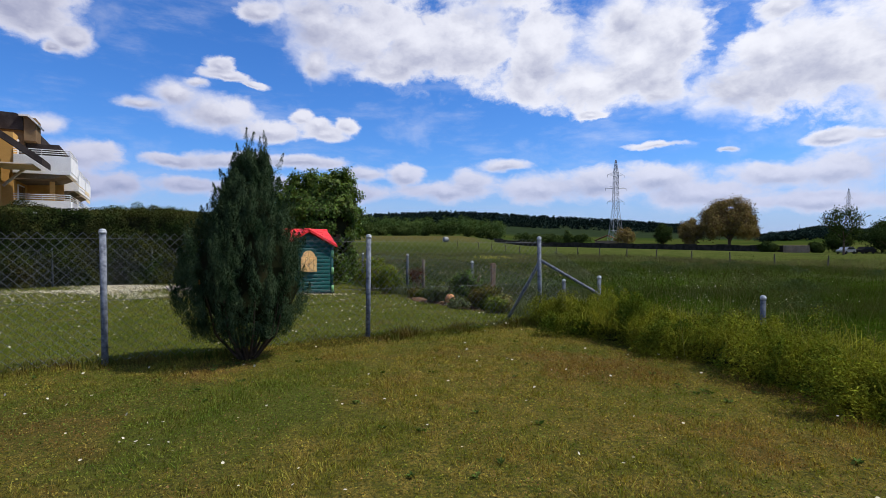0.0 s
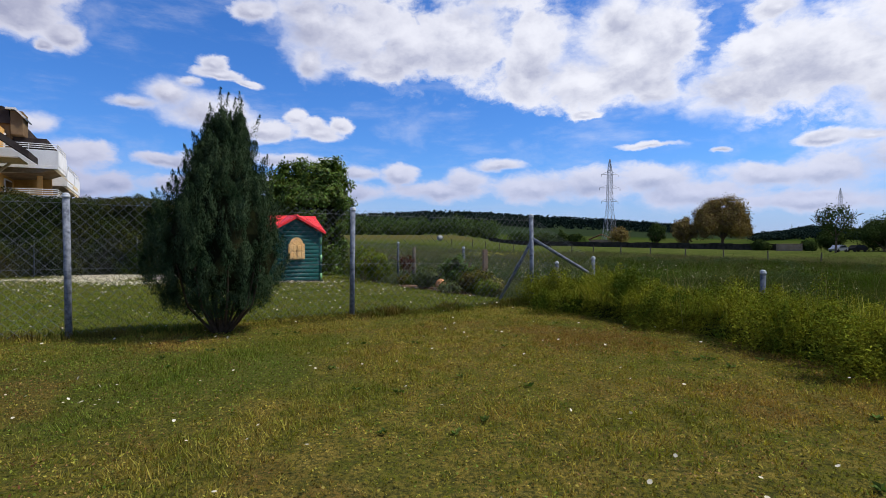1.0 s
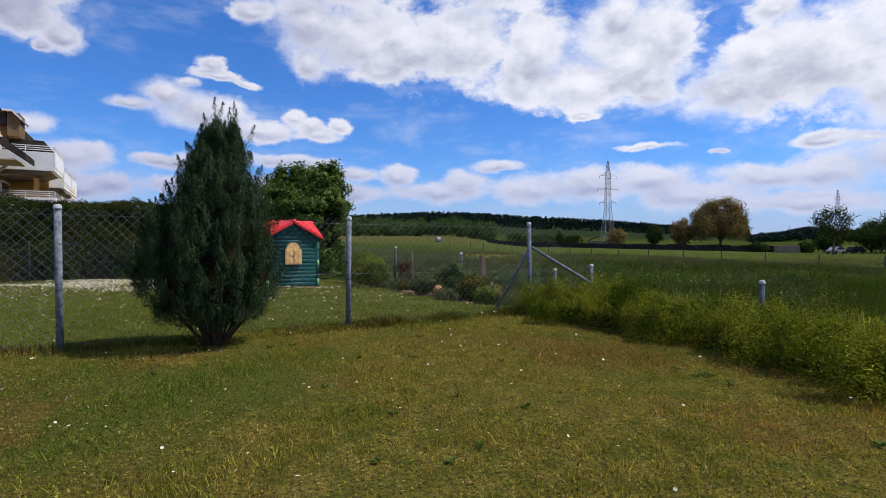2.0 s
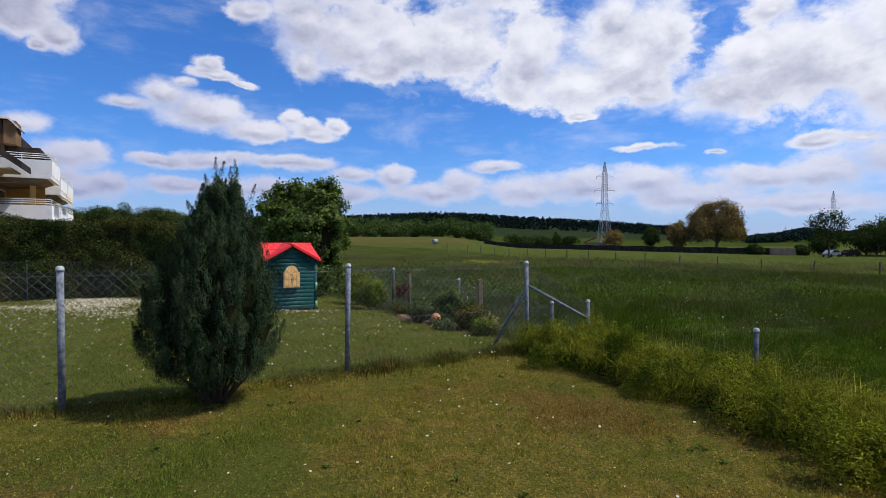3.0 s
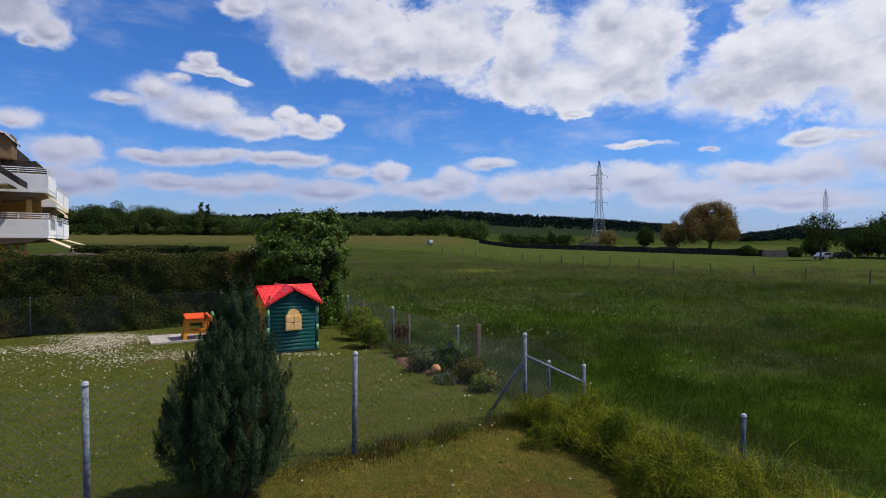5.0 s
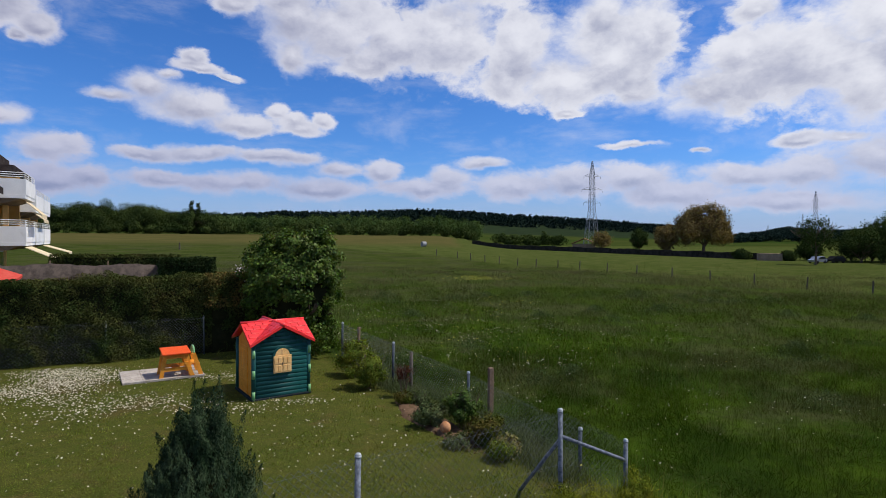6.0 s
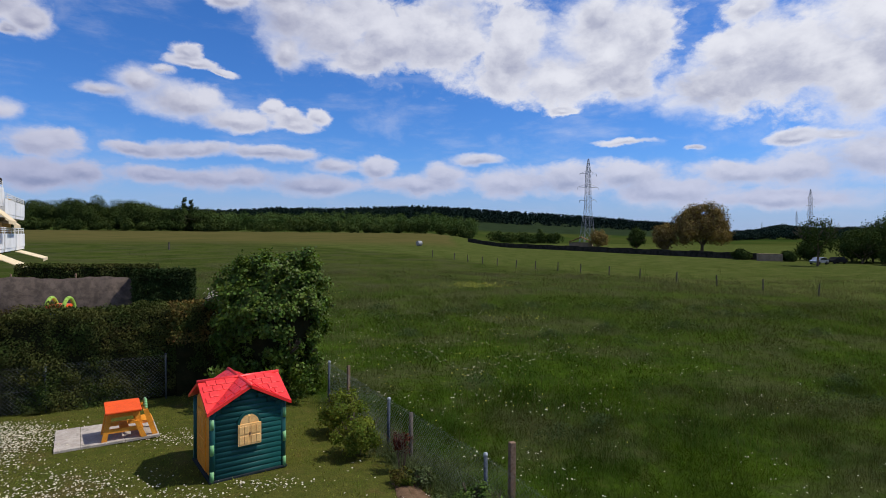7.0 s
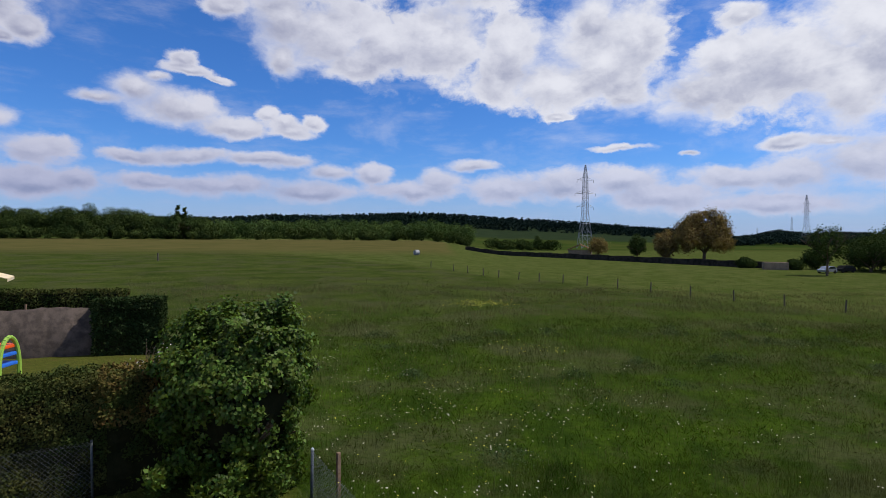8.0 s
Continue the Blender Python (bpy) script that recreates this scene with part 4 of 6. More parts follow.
def branches(bm, p, d, length, r, depth, rnd, tips, spread=0.6):
    """A forking limb; its ends go to tips."""
    q = p + d * length
    tube(bm, p, q, r, r * 0.72, 7 if r > 0.03 else 5, False)
    if depth == 0:
        tips.append(q)
        return
    for _ in range(rnd.choice((2, 3))):
        e = (d + Vector((rnd.uniform(-1, 1), rnd.uniform(-1, 1), rnd.uniform(-0.4, 0.8))) * spread).normalized()
        branches(bm, q, e, length * rnd.uniform(0.6, 0.85), r * 0.68, depth - 1, rnd, tips, spread)
    tips.append(q)


def crown(tips, per, clump, size, material, ob, wide=0.6, bias=0.3, name="crown"):
    c = np.array([tuple(t) for t in tips])
    pos = np.repeat(c, per, 0) + on_ball(len(c) * per, 0.3) * clump * rng.uniform(0.6, 1.2, (len(c) * per, 1))
    axis = unit(pos - np.repeat(c, per, 0)) + rng.normal(0, 0.6, pos.shape) + (0, 0, -bias)
    mid = c.mean(0)
    tilt = unit(unit(pos - np.repeat(c, per, 0)) * 0.5 + unit(pos - mid) * 0.6 + (0, 0, 0.2) + rng.normal(0, 0.42, pos.shape))
    return npmesh(name, *leaf_quads(pos, axis, size * rng.uniform(0.6, 1.25, len(pos)), wide, 0.12, tilt), material, ob)


def build_garden_tree():
    ob = thing("garden_tree", (-4.1, 18.25, land_at(-4.1, 18.2) - 0.05), "broad bushy green tree with large leaves at the hedge's end", "tree")
    rnd = random.Random(8)
    bm, tips = bmesh.new(), []
    for i in range(7):
        a = i * 0.9
        branches(bm, Vector((0.12 * math.cos(a), 0.12 * math.sin(a), 0)), Vector((0.45 * math.cos(a), 0.45 * math.sin(a), 1.0)).normalized(), 0.85, 0.055, 2, rnd, tips, 0.5)
    part("trunk", bm, M["bark"], ob)
    # added dark ellipsoid that blocks light, so gaps between leaves read as shade
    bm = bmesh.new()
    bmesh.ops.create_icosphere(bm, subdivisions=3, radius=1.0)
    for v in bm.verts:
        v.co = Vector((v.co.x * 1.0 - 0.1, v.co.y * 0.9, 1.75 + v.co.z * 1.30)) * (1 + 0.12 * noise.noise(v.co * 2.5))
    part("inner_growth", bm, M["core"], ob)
    # clumps on an uneven, flat-topped outline
    k = 250
    d = unit(rng.normal(size=(k, 3)))
    d[:, 2] = np.abs(d[:, 2]) * 1.0 - 0.35 * (rng.uniform(size=k) < 0.45)
    r = rng.uniform(0.62, 1.08, k)
    c = np.stack([d[:, 0] * 1.46 * r - 0.16, d[:, 1] * 1.3 * r, 2.15 + d[:, 2] * 1.50 * r], 1)
    low = np.stack([np.clip(rng.normal(-0.1, 0.75, 120), -1.4, 0.95), rng.normal(-0.3, 0.5, 120), rng.uniform(0.15, 1.7, 120)], 1)
    up = np.array([[-0.6, 0, 3.55], [0.5, 0.1, 3.6], [0.95, -0.1, 3.45], [-1.0, 0.1, 3.3], [0.0, 0.2, 3.55], [1.15, 0.1, 2.9], [-1.55, 0, 2.9], [-1.3, -0.1, 3.25], [0.75, 0.0, 3.7], [0.35, -0.3, 3.4], [0.9, -0.3, 3.15], [0.6, 0.3, 3.3], [-0.35, 0.1, 3.65]])
    c = np.concatenate([c, low, up])
    crown([Vector(p) for p in c], 150, 0.215, 0.092, M["leaves"], ob, 0.75, -0.25)


build_garden_tree()


def hedge(name, label, a, b, thick, top, material, n_leaf, size=0.07, low=0.0, bulge=0.10):
    """A clipped hedge from a to b (feet of its middle line), with a rough leafy skin over a dark core."""
    a, b = Vector((*a, land_at(*a))), Vector((*b, land_at(*b)))
    ob = thing(name, a, label, "hedge")
    d = b - a
    length, ang = d.length, math.atan2(d.y, d.x)
    ob.matrix_world = Matrix.Translation(a) @ Matrix.Rotation(ang, 4, "Z")
    h = top - a.z
    # added near-black block: stands in for the shade behind the leaf skin
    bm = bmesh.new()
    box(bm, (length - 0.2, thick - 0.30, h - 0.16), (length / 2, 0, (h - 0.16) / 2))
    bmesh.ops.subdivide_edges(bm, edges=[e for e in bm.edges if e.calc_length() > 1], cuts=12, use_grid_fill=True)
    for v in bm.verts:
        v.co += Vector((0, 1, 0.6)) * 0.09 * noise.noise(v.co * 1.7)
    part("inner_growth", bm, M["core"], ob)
    area = np.array([length * h, length * h, length * thick, thick * h, thick * h])
    which = rng.choice(5, n_leaf, p=area / area.sum())
    s, t = rng.uniform(size=n_leaf), rng.uniform(size=n_leaf)
    pos = np.zeros((n_leaf, 3))
    nrm = np.zeros((n_leaf, 3))
    for i, (o, eu, ev, nn) in enumerate((
            ((0, -thick / 2, low), (length, 0, 0), (0, 0, h - low), (0, -1, 0)), ((0, thick / 2, low), (length, 0, 0), (0, 0, h - low), (0, 1, 0)),
            ((0, -thick / 2, h), (length, 0, 0), (0, thick, 0), (0, 0, 1)), ((0, -thick / 2, low), (0, thick, 0), (0, 0, h - low), (-1, 0, 0)),
            ((length, -thick / 2, low), (0, thick, 0), (0, 0, h - low), (1, 0, 0)))):
        w = which == i
        pos[w] = np.array(o) + s[w, None] * np.array(eu) + t[w, None] * np.array(ev)
        nrm[w] = nn
    lump = np.array([noise.noise(Vector(p) * 1.1) + 0.6 * noise.noise(Vector(p) * 3.2) for p in pos])
    pos += nrm * (lump * bulge - rng.uniform(0, 0.14, n_leaf))[:, None]
    axis = nrm * 0.7 + rng.normal(0, 0.55, pos.shape) + (0, 0, 0.45)
    tilt = unit(nrm + rng.normal(0, 0.5, pos.shape) + np.stack([lump * 0.3, lump * 0.0, lump * 0.4 - 0.05], 1))
    npmesh("foliage", *leaf_quads(pos, axis, size * rng.uniform(0.6, 1.3, n_leaf), 0.55, 0.1, tilt), material, ob)
    return ob


hedge("garden_hedge", "tall clipped conifer hedge, olive green with brown patches", (-16.2, 13.5), (-4.6, 19.55), 1.15, 2.30, M["hedge"], 190000, 0.056, 0.0, 0.24)


hedge("brown_hedge", "brown-leaved clipped hedge plant at the hedge's end", (-6.9, 18.30), (-4.9, 19.40), 1.3, 2.36, M["brown_hedge"], 9000, 0.075, 1.35, 0.2)


def shrub(name, label, category, at, r, h, material, leaves, size, stems=6, seed=1, dz=0.0, low=0.13):
    ob = thing(name, (at[0], at[1], land_at(*at) + dz), label, category)
    rnd = random.Random(seed)
    bm, tips = bmesh.new(), []
    for i in range(stems):
        a = i * 2.4
        branches(bm, Vector((0.03 * math.cos(a), 0.03 * math.sin(a), -0.02)), Vector((0.5 * math.cos(a) * r / h, 0.5 * math.sin(a) * r / h, 0.9)).normalized(), h * 0.42, 0.010, 2, rnd, tips, 0.55)
    part("stems", bm, M["bark"], ob)
    k = 34
    d = on_ball(k, 0.35)
    c = np.stack([d[:, 0] * r, d[:, 1] * r, h * (low + (1 - low) * 0.48) + d[:, 2] * h * (1 - low) * 0.48], 1)
    crown([Vector(p) for p in c], leaves // k, 0.30 * r, size, material, ob, 0.55, 0.0, "foliage")
    return ob


shrub("shrub", "yellow-green leafy garden shrub beside the boundary fence", "shrub", (-1.60, 14.1), 0.46, 0.80, M["shrub"], 5200, 0.055, seed=2)
shrub("shrub", "green leafy garden shrub beside the boundary fence", "shrub", (-2.05, 15.3), 0.50, 0.95, M["shrub"], 3800, 0.06, seed=3)
shrub("red_shrub", "small red-leaved shrub on a bare stem", "shrub", (-0.75, 13.4), 0.20, 0.78, M["redleaf"], 420, 0.05, seed=4, low=0.45)
shrub("round_shrub", "small round dark green shrub", "shrub", (0.38, 11.25), 0.31, 0.72, M["leaves"], 7000, 0.05, seed=5)
shrub("low_shrub", "low grey-green bushy plant at the bed's edge", "shrub", (-0.20, 11.3), 0.34, 0.44, M["verge"], 4200, 0.045, seed=6)
shrub("low_shrub", "low green bushy plant by the fence", "shrub", (0.62, 10.5), 0.28, 0.36, M["dry"], 1600, 0.05, seed=7)
shrub("low_shrub", "low brownish plant at the bed's end", "shrub", (0.85, 9.7), 0.24, 0.30, M["shrub"], 1300, 0.045, seed=8)
shrub("low_shrub", "low green leafy plant covering the soil", "shrub", (-0.42, 12.9), 0.26, 0.30, M["verge"], 1500, 0.045, seed=10)
shrub("low_shrub", "low dry brownish plant on the soil", "shrub", (-0.72, 12.9), 0.22, 0.26, M["dry"], 1200, 0.045, seed=11)
shrub("dry_plant", "withered brown bushy plant beside the boundary fence", "shrub", (0.72, 10.55), 0.34, 0.46, M["dry"], 3400, 0.05, seed=14)
shrub("dry_plant", "withered straw-coloured plant at the bed's end", "shrub", (0.98, 9.95), 0.26, 0.34, M["stalk"], 900, 0.06, seed=15)
shrub("low_shrub", "low green plant at the bed's corner", "shrub", (0.22, 10.25), 0.24, 0.22, M["verge"], 1200, 0.04, seed=12)
ob = shrub("flowering_shrub", "pale pink flowering shrub behind the hedge", "shrub", (-6.80, 20.9), 0.80, 2.62, M["blossom"], 4200, 0.075, seed=9)


def scatter_strip(pts, width, k, rise=None):
    """Places along a polyline, spread to both sides."""
    pts = np.array(pts, float)
    seg = np.linalg.norm(np.diff(pts, axis=0), axis=1)
    i = rng.choice(len(seg), k, p=seg / seg.sum())
    t = rng.uniform(size=(k, 1))
    p = pts[i] * (1 - t) + pts[i + 1] * t
    return p + rng.normal(0, 1, (k, 2)) * np.array(width)


def build_weeds():
    # bank of rank growth along the boundary: uneven clumps of leafy stems, with sprays of long grass leaning out of them
    line = [(1.42, 7.65), (1.92, 6.75), (2.42, 5.70), (2.78, 4.65), (3.10, 3.55), (3.45, 2.3)]
    c = np.concatenate([scatter_strip(line, (0.19, 0.19), 150), scatter_strip([(x + 0.42, y + 0.25) for x, y in line], (0.20, 0.20), 90)])
    k, m = len(c), 1500
    high = rng.uniform(0.22, 0.46, k) * (1 + 0.30 * patchy(c[:, 0], c[:, 1], 0.9, 41))
    wide = rng.uniform(0.13, 0.26, k)
    spread = np.repeat(rng.normal(0, 0.30, (k, 2)), m, 0)
    d = in_ball(k * m)
    up = np.abs(d[:, 2]) ** 0.75
    at = np.repeat(c, m, 0) + d[:, :2] * np.repeat(wide, m)[:, None] * (1.15 - 0.5 * up)[:, None] + spread * (up * np.repeat(high, m))[:, None] * 0.5
    foot = on_land(at[:, 0], at[:, 1], up * np.repeat(high, m))
    out = np.concatenate([d[:, :2] + spread * 0.6, (0.05 + up * 0.7)[:, None]], 1)
    axis = rng.normal(size=(k * m, 3)) * (1, 1, 0.6) * 0.8 + out * 0.7
    lv, lf = leaf_quads(foot, axis, rng.uniform(0.014, 0.036, k * m), 0.32, 0.06, unit(out + rng.normal(0, 0.85, (k * m, 3))))
    tagged(npmesh("bank_growth", lv, lf, M["brush"]), "rank yellow-green leafy weeds in clumps along the fence", "weeds", kind="stuff")
    # long arching blades that catch the sun at the top
    w = np.concatenate([scatter_strip(line, (0.19, 0.19), 3800), scatter_strip([(x + 0.45, y + 0.28) for x, y in line], (0.26, 0.26), 4200)])
    arch = blades(on_land(w[:, 0], w[:, 1], 0.20), rng.uniform(0.06, 0.22, len(w)) * (1 + 0.3 * patchy(w[:, 0], w[:, 1], 0.6, 44)), 0.0055, 1.6, 2)
    tagged(npmesh("long_grass", *arch, M["spray"]), "long arching yellow-green grass blades on the bank", "grass", kind="stuff")
    k = 420
    w = scatter_strip([(x + 0.4, y + 0.25) for x, y in line], (0.34, 0.34), k)
    stalk = blades(on_land(w[:, 0], w[:, 1], 0.05), rng.uniform(0.35, 0.72, k), 0.003, 0.5, 2)
    tagged(npmesh("seed_stalks", *stalk, M["stalk"]), "thin pale seed stalks above the weeds", "grass", kind="stuff")
    # dark mounds added under the bank to deepen the shade between its stems
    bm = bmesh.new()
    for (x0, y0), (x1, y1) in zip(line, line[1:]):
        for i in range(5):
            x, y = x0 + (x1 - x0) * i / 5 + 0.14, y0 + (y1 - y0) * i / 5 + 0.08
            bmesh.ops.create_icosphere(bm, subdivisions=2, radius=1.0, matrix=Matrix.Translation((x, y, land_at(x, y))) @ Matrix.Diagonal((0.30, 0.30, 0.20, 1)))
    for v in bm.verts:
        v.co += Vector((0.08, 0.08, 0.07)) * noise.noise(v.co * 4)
    tagged(part("bank_undergrowth", bm, M["core"]), "dark filler mounds that deepen the shade beneath the weeds", "weeds", kind="stuff")
    # strip of uncut dry weeds under the cross fence
    p = scatter_strip([(-1.7, 5.95), (-0.95, 6.55), (0.3, 7.4), (1.35, 7.95)], (0.14, 0.15), 9000)
    tall = 0.075 * (0.55 + 0.6 * np.sin(p[:, 0] * 5.3 + 2.0 * np.sin(p[:, 0] * 2.1)) + rng.normal(0, 0.3, len(p)))
    v = blades(on_land(p[:, 0], p[:, 1], -0.01), np.clip(tall, 0.03, 0.24), 0.009, 0.9, 2)
    p = scatter_strip([(-6, 3.4), (-3.2, 5.1), (-2.2, 5.6)], (0.10, 0.12), 2500)
    w = blades(on_land(p[:, 0], p[:, 1], -0.01), 0.08 * rng.uniform(0.4, 1.5, len(p)), 0.007, 0.6, 2)
    p = scatter_strip([(-2.7, 17.7), (-1.1, 14.3), (0.5, 11.8), (1.2, 10.2), (1.6, 8.9)], (0.22, 0.22), 21000)
    p = p + np.array([0.16, 0.10])
    u = blades(on_land(p[:, 0], p[:, 1], -0.01), 0.24 * rng.uniform(0.3, 1.4, len(p)), 0.006, 0.8, 2)
    tagged(npmesh("verge_grass", *u, M["verge"]), "long grey-green grass growing through the boundary fence", "grass", kind="stuff")
    ob = npmesh("fence_weeds", *join([v, w]), M["dry"])
    tagged(ob, "dry brownish weeds left uncut under the fence wire", "weeds", kind="stuff")


build_weeds()


def build_bed():
    bm = bmesh.new()
    pts = [(-0.98, 13.2), (-0.88, 12.6), (-0.78, 11.9), (-0.34, 11.1), (0.12, 10.5), (0.4, 10.1), (0.7, 10.2), (0.35, 11.4), (-0.35, 12.7), (-0.7, 13.4)]
    c = Vector((-0.15, 11.7, land_at(-0.15, 11.7) + 0.05))
    mid = bm.verts.new(c)
    rim = [bm.verts.new((x, y, land_at(x, y) - 0.03)) for x, y in pts]
    inner = [bm.verts.new((x * 0.75 + c.x * 0.25, y * 0.75 + c.y * 0.25, land_at(x, y) + 0.045)) for x, y in pts]
    k = len(pts)
    for i in range(k):
        bm.faces.new((rim[i], rim[(i + 1) % k], inner[(i + 1) % k], inner[i]))
        bm.faces.new((inner[i], inner[(i + 1) % k], mid))
    bmesh.ops.recalc_face_normals(bm, faces=bm.faces)
    bmesh.ops.subdivide_edges(bm, edges=bm.edges[:], cuts=3, use_grid_fill=True)
    for v in bm.verts:
        v.co.z += 0.03 * noise.noise(v.co * 4)
    ob = part("flower_bed", bm, M["soil"], None, smooth=True)
    tagged(ob, "strip of bare reddish soil along the boundary fence", "bed", kind="structure")
    bm = bmesh.new()
    bmesh.ops.create_uvsphere(bm, u_segments=20, v_segments=12, radius=0.094, matrix=Matrix.Diagonal((1, 1, 1.12, 1)))
    for v in bm.verts:
        v.co *= 1 + 0.04 * math.cos(6 * math.atan2(v.co.y, v.co.x))
    ball = part("terracotta_ball", bm, M["terracotta"], None, smooth=True)
    ball.location = (0.06, 10.85, land_at(0.06, 10.85) + 0.125)
    tagged(ball, "round ribbed terracotta garden ornament on the soil", "ornament")
    # crumbs of earth
    k = 900
    x, y = rng.normal(0, 0.16, k), rng.uniform(10.0, 13.3, k)
    x = x + np.interp(y, [10.1, 11.1, 11.9, 13.3], [0.45, 0.05, -0.35, -0.78])
    v, f = leaf_quads(on_land(x, y, 0.02), rng.normal(size=(k, 3)), rng.uniform(0.015, 0.05, k), 0.8, 0.3)
    tagged(npmesh("soil_crumbs", v, f, M["soil"]), "loose crumbs of reddish soil on the bed", "soil", kind="stuff")


build_bed()

# ---- the play house, the bench and its slab ----


def build_playhouse():
    turn = 33.5
    w, dep, eave, ridge = 1.19, 1.16, 1.17, 1.49
    ob = thing("playhouse", (0, 0, 0), "plastic toy house with green log walls and a red roof", "playhouse")
    corner = Vector((-3.82, 12.84, land_at(-3.8, 12.85)))
    ob.matrix_world = Matrix.Translation(corner) @ rotz(turn) @ Matrix.Translation((w / 2, dep / 2, 0))
    hw, hd = w / 2, dep / 2
    slope = (ridge - eave) / hw
    logs, over = 13, 4
    step = eave / logs

    def plate(outline, y, material, parent, name, label="", depth=0.05):
        bm = bmesh.new()
        prism(bm, outline, depth, Matrix.Translation((0, y, 0)))
        return part(name, bm, material, parent, label)

    def log(parent, y, z, half):
        bm = bmesh.new()
        tube(bm, (-half, 0, 0), (half, 0, 0), step * 0.56, step * 0.56, 12)
        bmesh.ops.transform(bm, matrix=Matrix.Translation((0, y, z)) @ Matrix.Diagonal((1, 0.5, 1, 1)), verts=bm.verts[:])
        return part("log", bm, M["green"], parent, smooth=True)
    gable = [(-hw + 0.02, 0.03), (hw - 0.02, 0.03), (hw - 0.02, eave - 0.01), (0, ridge - 0.03), (-hw + 0.02, eave - 0.01)]
    for name, y, sgn in (("front_wall", -hd + 0.02, -1), ("back_wall", hd - 0.02, 1)):
        wall = plate(gable, y, M["green"], ob, name)
        for i in range(logs + over):
            z = step * (i + 0.5) + 0.02
            half = hw - 0.05 if z < eave - 0.03 else (hw - 0.05) * max(0.0, (ridge - 0.08 - z) / (ridge - eave))
            if half > 0.08:
                log(wall, y + sgn * 0.026, z, half)
    # side walls in ochre with a cream door
    for name, sgn in (("left_wall", -1), ("right_wall", 1)):
        x = sgn * (hw - 0.03)
        bm = bmesh.new()
        prism(bm, [(a * (dep - 0.1) / w, b) for a, b in gable], 0.05, Matrix.Translation((x, 0, 0)) @ rotz(90))
        wall = part(name, bm, M["ochre"], ob, "yellow ochre side wall")
        bm = bmesh.new()
        box(bm, (0.03, 0.52, 1.00), (x + sgn * 0.03, 0.08, 0.55), 0.01)
        door = part("door", bm, M["ochre"], wall)
        for yy in (-0.03, 0.19):
            bm = bmesh.new()
            box(bm, (0.014, 0.17, 0.36), (x + sgn * 0.048, yy, 0.80), 0.005)
            part("door_panel", bm, M["ochre"], door)
        for zz in (0.25, 0.48):
            bm = bmesh.new()
            box(bm, (0.014, 0.42, 0.17), (x + sgn * 0.048, 0.08, zz), 0.005)
            part("door_panel", bm, M["ochre"], door)
    for sx in (-1, 1):
        for sy in (-1, 1):
            bm = bmesh.new()
            tube(bm, (sx * (hw - 0.01), sy * (hd - 0.01), 0), (sx * (hw - 0.01), sy * (hd - 0.01), eave - 0.02), 0.05, 0.05, 14)
            post = part("corner_post", bm, M["green"], ob, smooth=True)
            for z in (0.10, 0.54, 0.96):
                bm = bmesh.new()
                tube(bm, (sx * (hw + 0.004), sy * (hd + 0.022), z - 0.085), (sx * (hw + 0.004), sy * (hd + 0.022), z + 0.085), 0.034, 0.034, 12)
                part("clip", bm, M["lightgreen"], post, "pale green connecting clip", smooth=True)
    # arched window with cream shutters
    cx, front = -0.01, -hd - 0.045
    arc = [(0.20 * math.cos(a), 0.88 + 0.20 * math.sin(a)) for a in np.linspace(0, math.pi, 17)]
    bm = bmesh.new()
    prism(bm, [(-0.20, 0.56), (0.20, 0.56), *arc[1:-1]], 0.035, Matrix.Translation((cx, front, 0)))
    window = part("window", bm, M["green"], ob)
    arc = [(0.155 * math.cos(a), 0.885 + 0.155 * math.sin(a)) for a in np.linspace(0, math.pi, 17)]
    bm = bmesh.new()
    prism(bm, [(-0.155, 0.86), (0.155, 0.86), *arc[1:-1]], 0.02, Matrix.Translation((cx, front - 0.018, 0)))
    box(bm, (0.02, 0.012, 0.16), (cx, front - 0.03, 0.94))
    part("fanlight", bm, M["cream"], window, "cream half-round window head")
    for sx in (-1, 1):
        bm = bmesh.new()
        box(bm, (0.19, 0.022, 0.36), (cx + sx * 0.097, front - 0.03, 0.71), 0.006)
        for z in (0.625, 0.79):
            for xx in (-0.042, 0.042):
                box(bm, (0.066, 0.012, 0.13), (cx + sx * 0.097 + xx, front - 0.043, z), 0.005)
        part("shutter", bm, M["cream"], window, "cream plastic shutter")
    bm = bmesh.new()
    box(bm, (0.022, 0.016, 0.05), (cx, front - 0.046, 0.72), 0.004)
    part("shutter_latch", bm, M["oldwood"], window)
    # crossed gable roof, thick at the edge, with moulded tiles
    a, th = hw + 0.10, 0.055

    def height(x, y):
        return ridge - slope * min(abs(x), abs(y))
    k = 28
    bm = bmesh.new()
    top, low = {}, {}
    for i in range(k + 1):
        for j in range(k + 1):
            x, y = -a + 2 * a * i / k, -a + 2 * a * j / k
            top[i, j] = bm.verts.new((x, y, height(x, y) + th))
            low[i, j] = bm.verts.new((x, y, height(x, y)))
    for i in range(k):
        for j in range(k):
            q = [(i, j), (i + 1, j), (i + 1, j + 1), (i, j + 1)]
            turned = q if (i < k / 2) == (j < k / 2) else q[1:] + q[:1]
            for s, vs in ((1, top), (-1, low)):
                v = [vs[c] for c in turned]
                bm.faces.new((v[0], v[1], v[2])[::s])
                bm.faces.new((v[0], v[2], v[3])[::s])
    for i in range(k):
        for p, q in (((i, 0), (i + 1, 0)), ((i + 1, k), (i, k)), ((0, i + 1), (0, i)), ((k, i), (k, i + 1))):
            bm.faces.new((low[p], low[q], top[q], top[p]))
    bmesh.ops.recalc_face_normals(bm, faces=bm.faces)
    roof = part("roof", bm, M["red"], ob, "bright red moulded plastic roof")
    bm = bmesh.new()
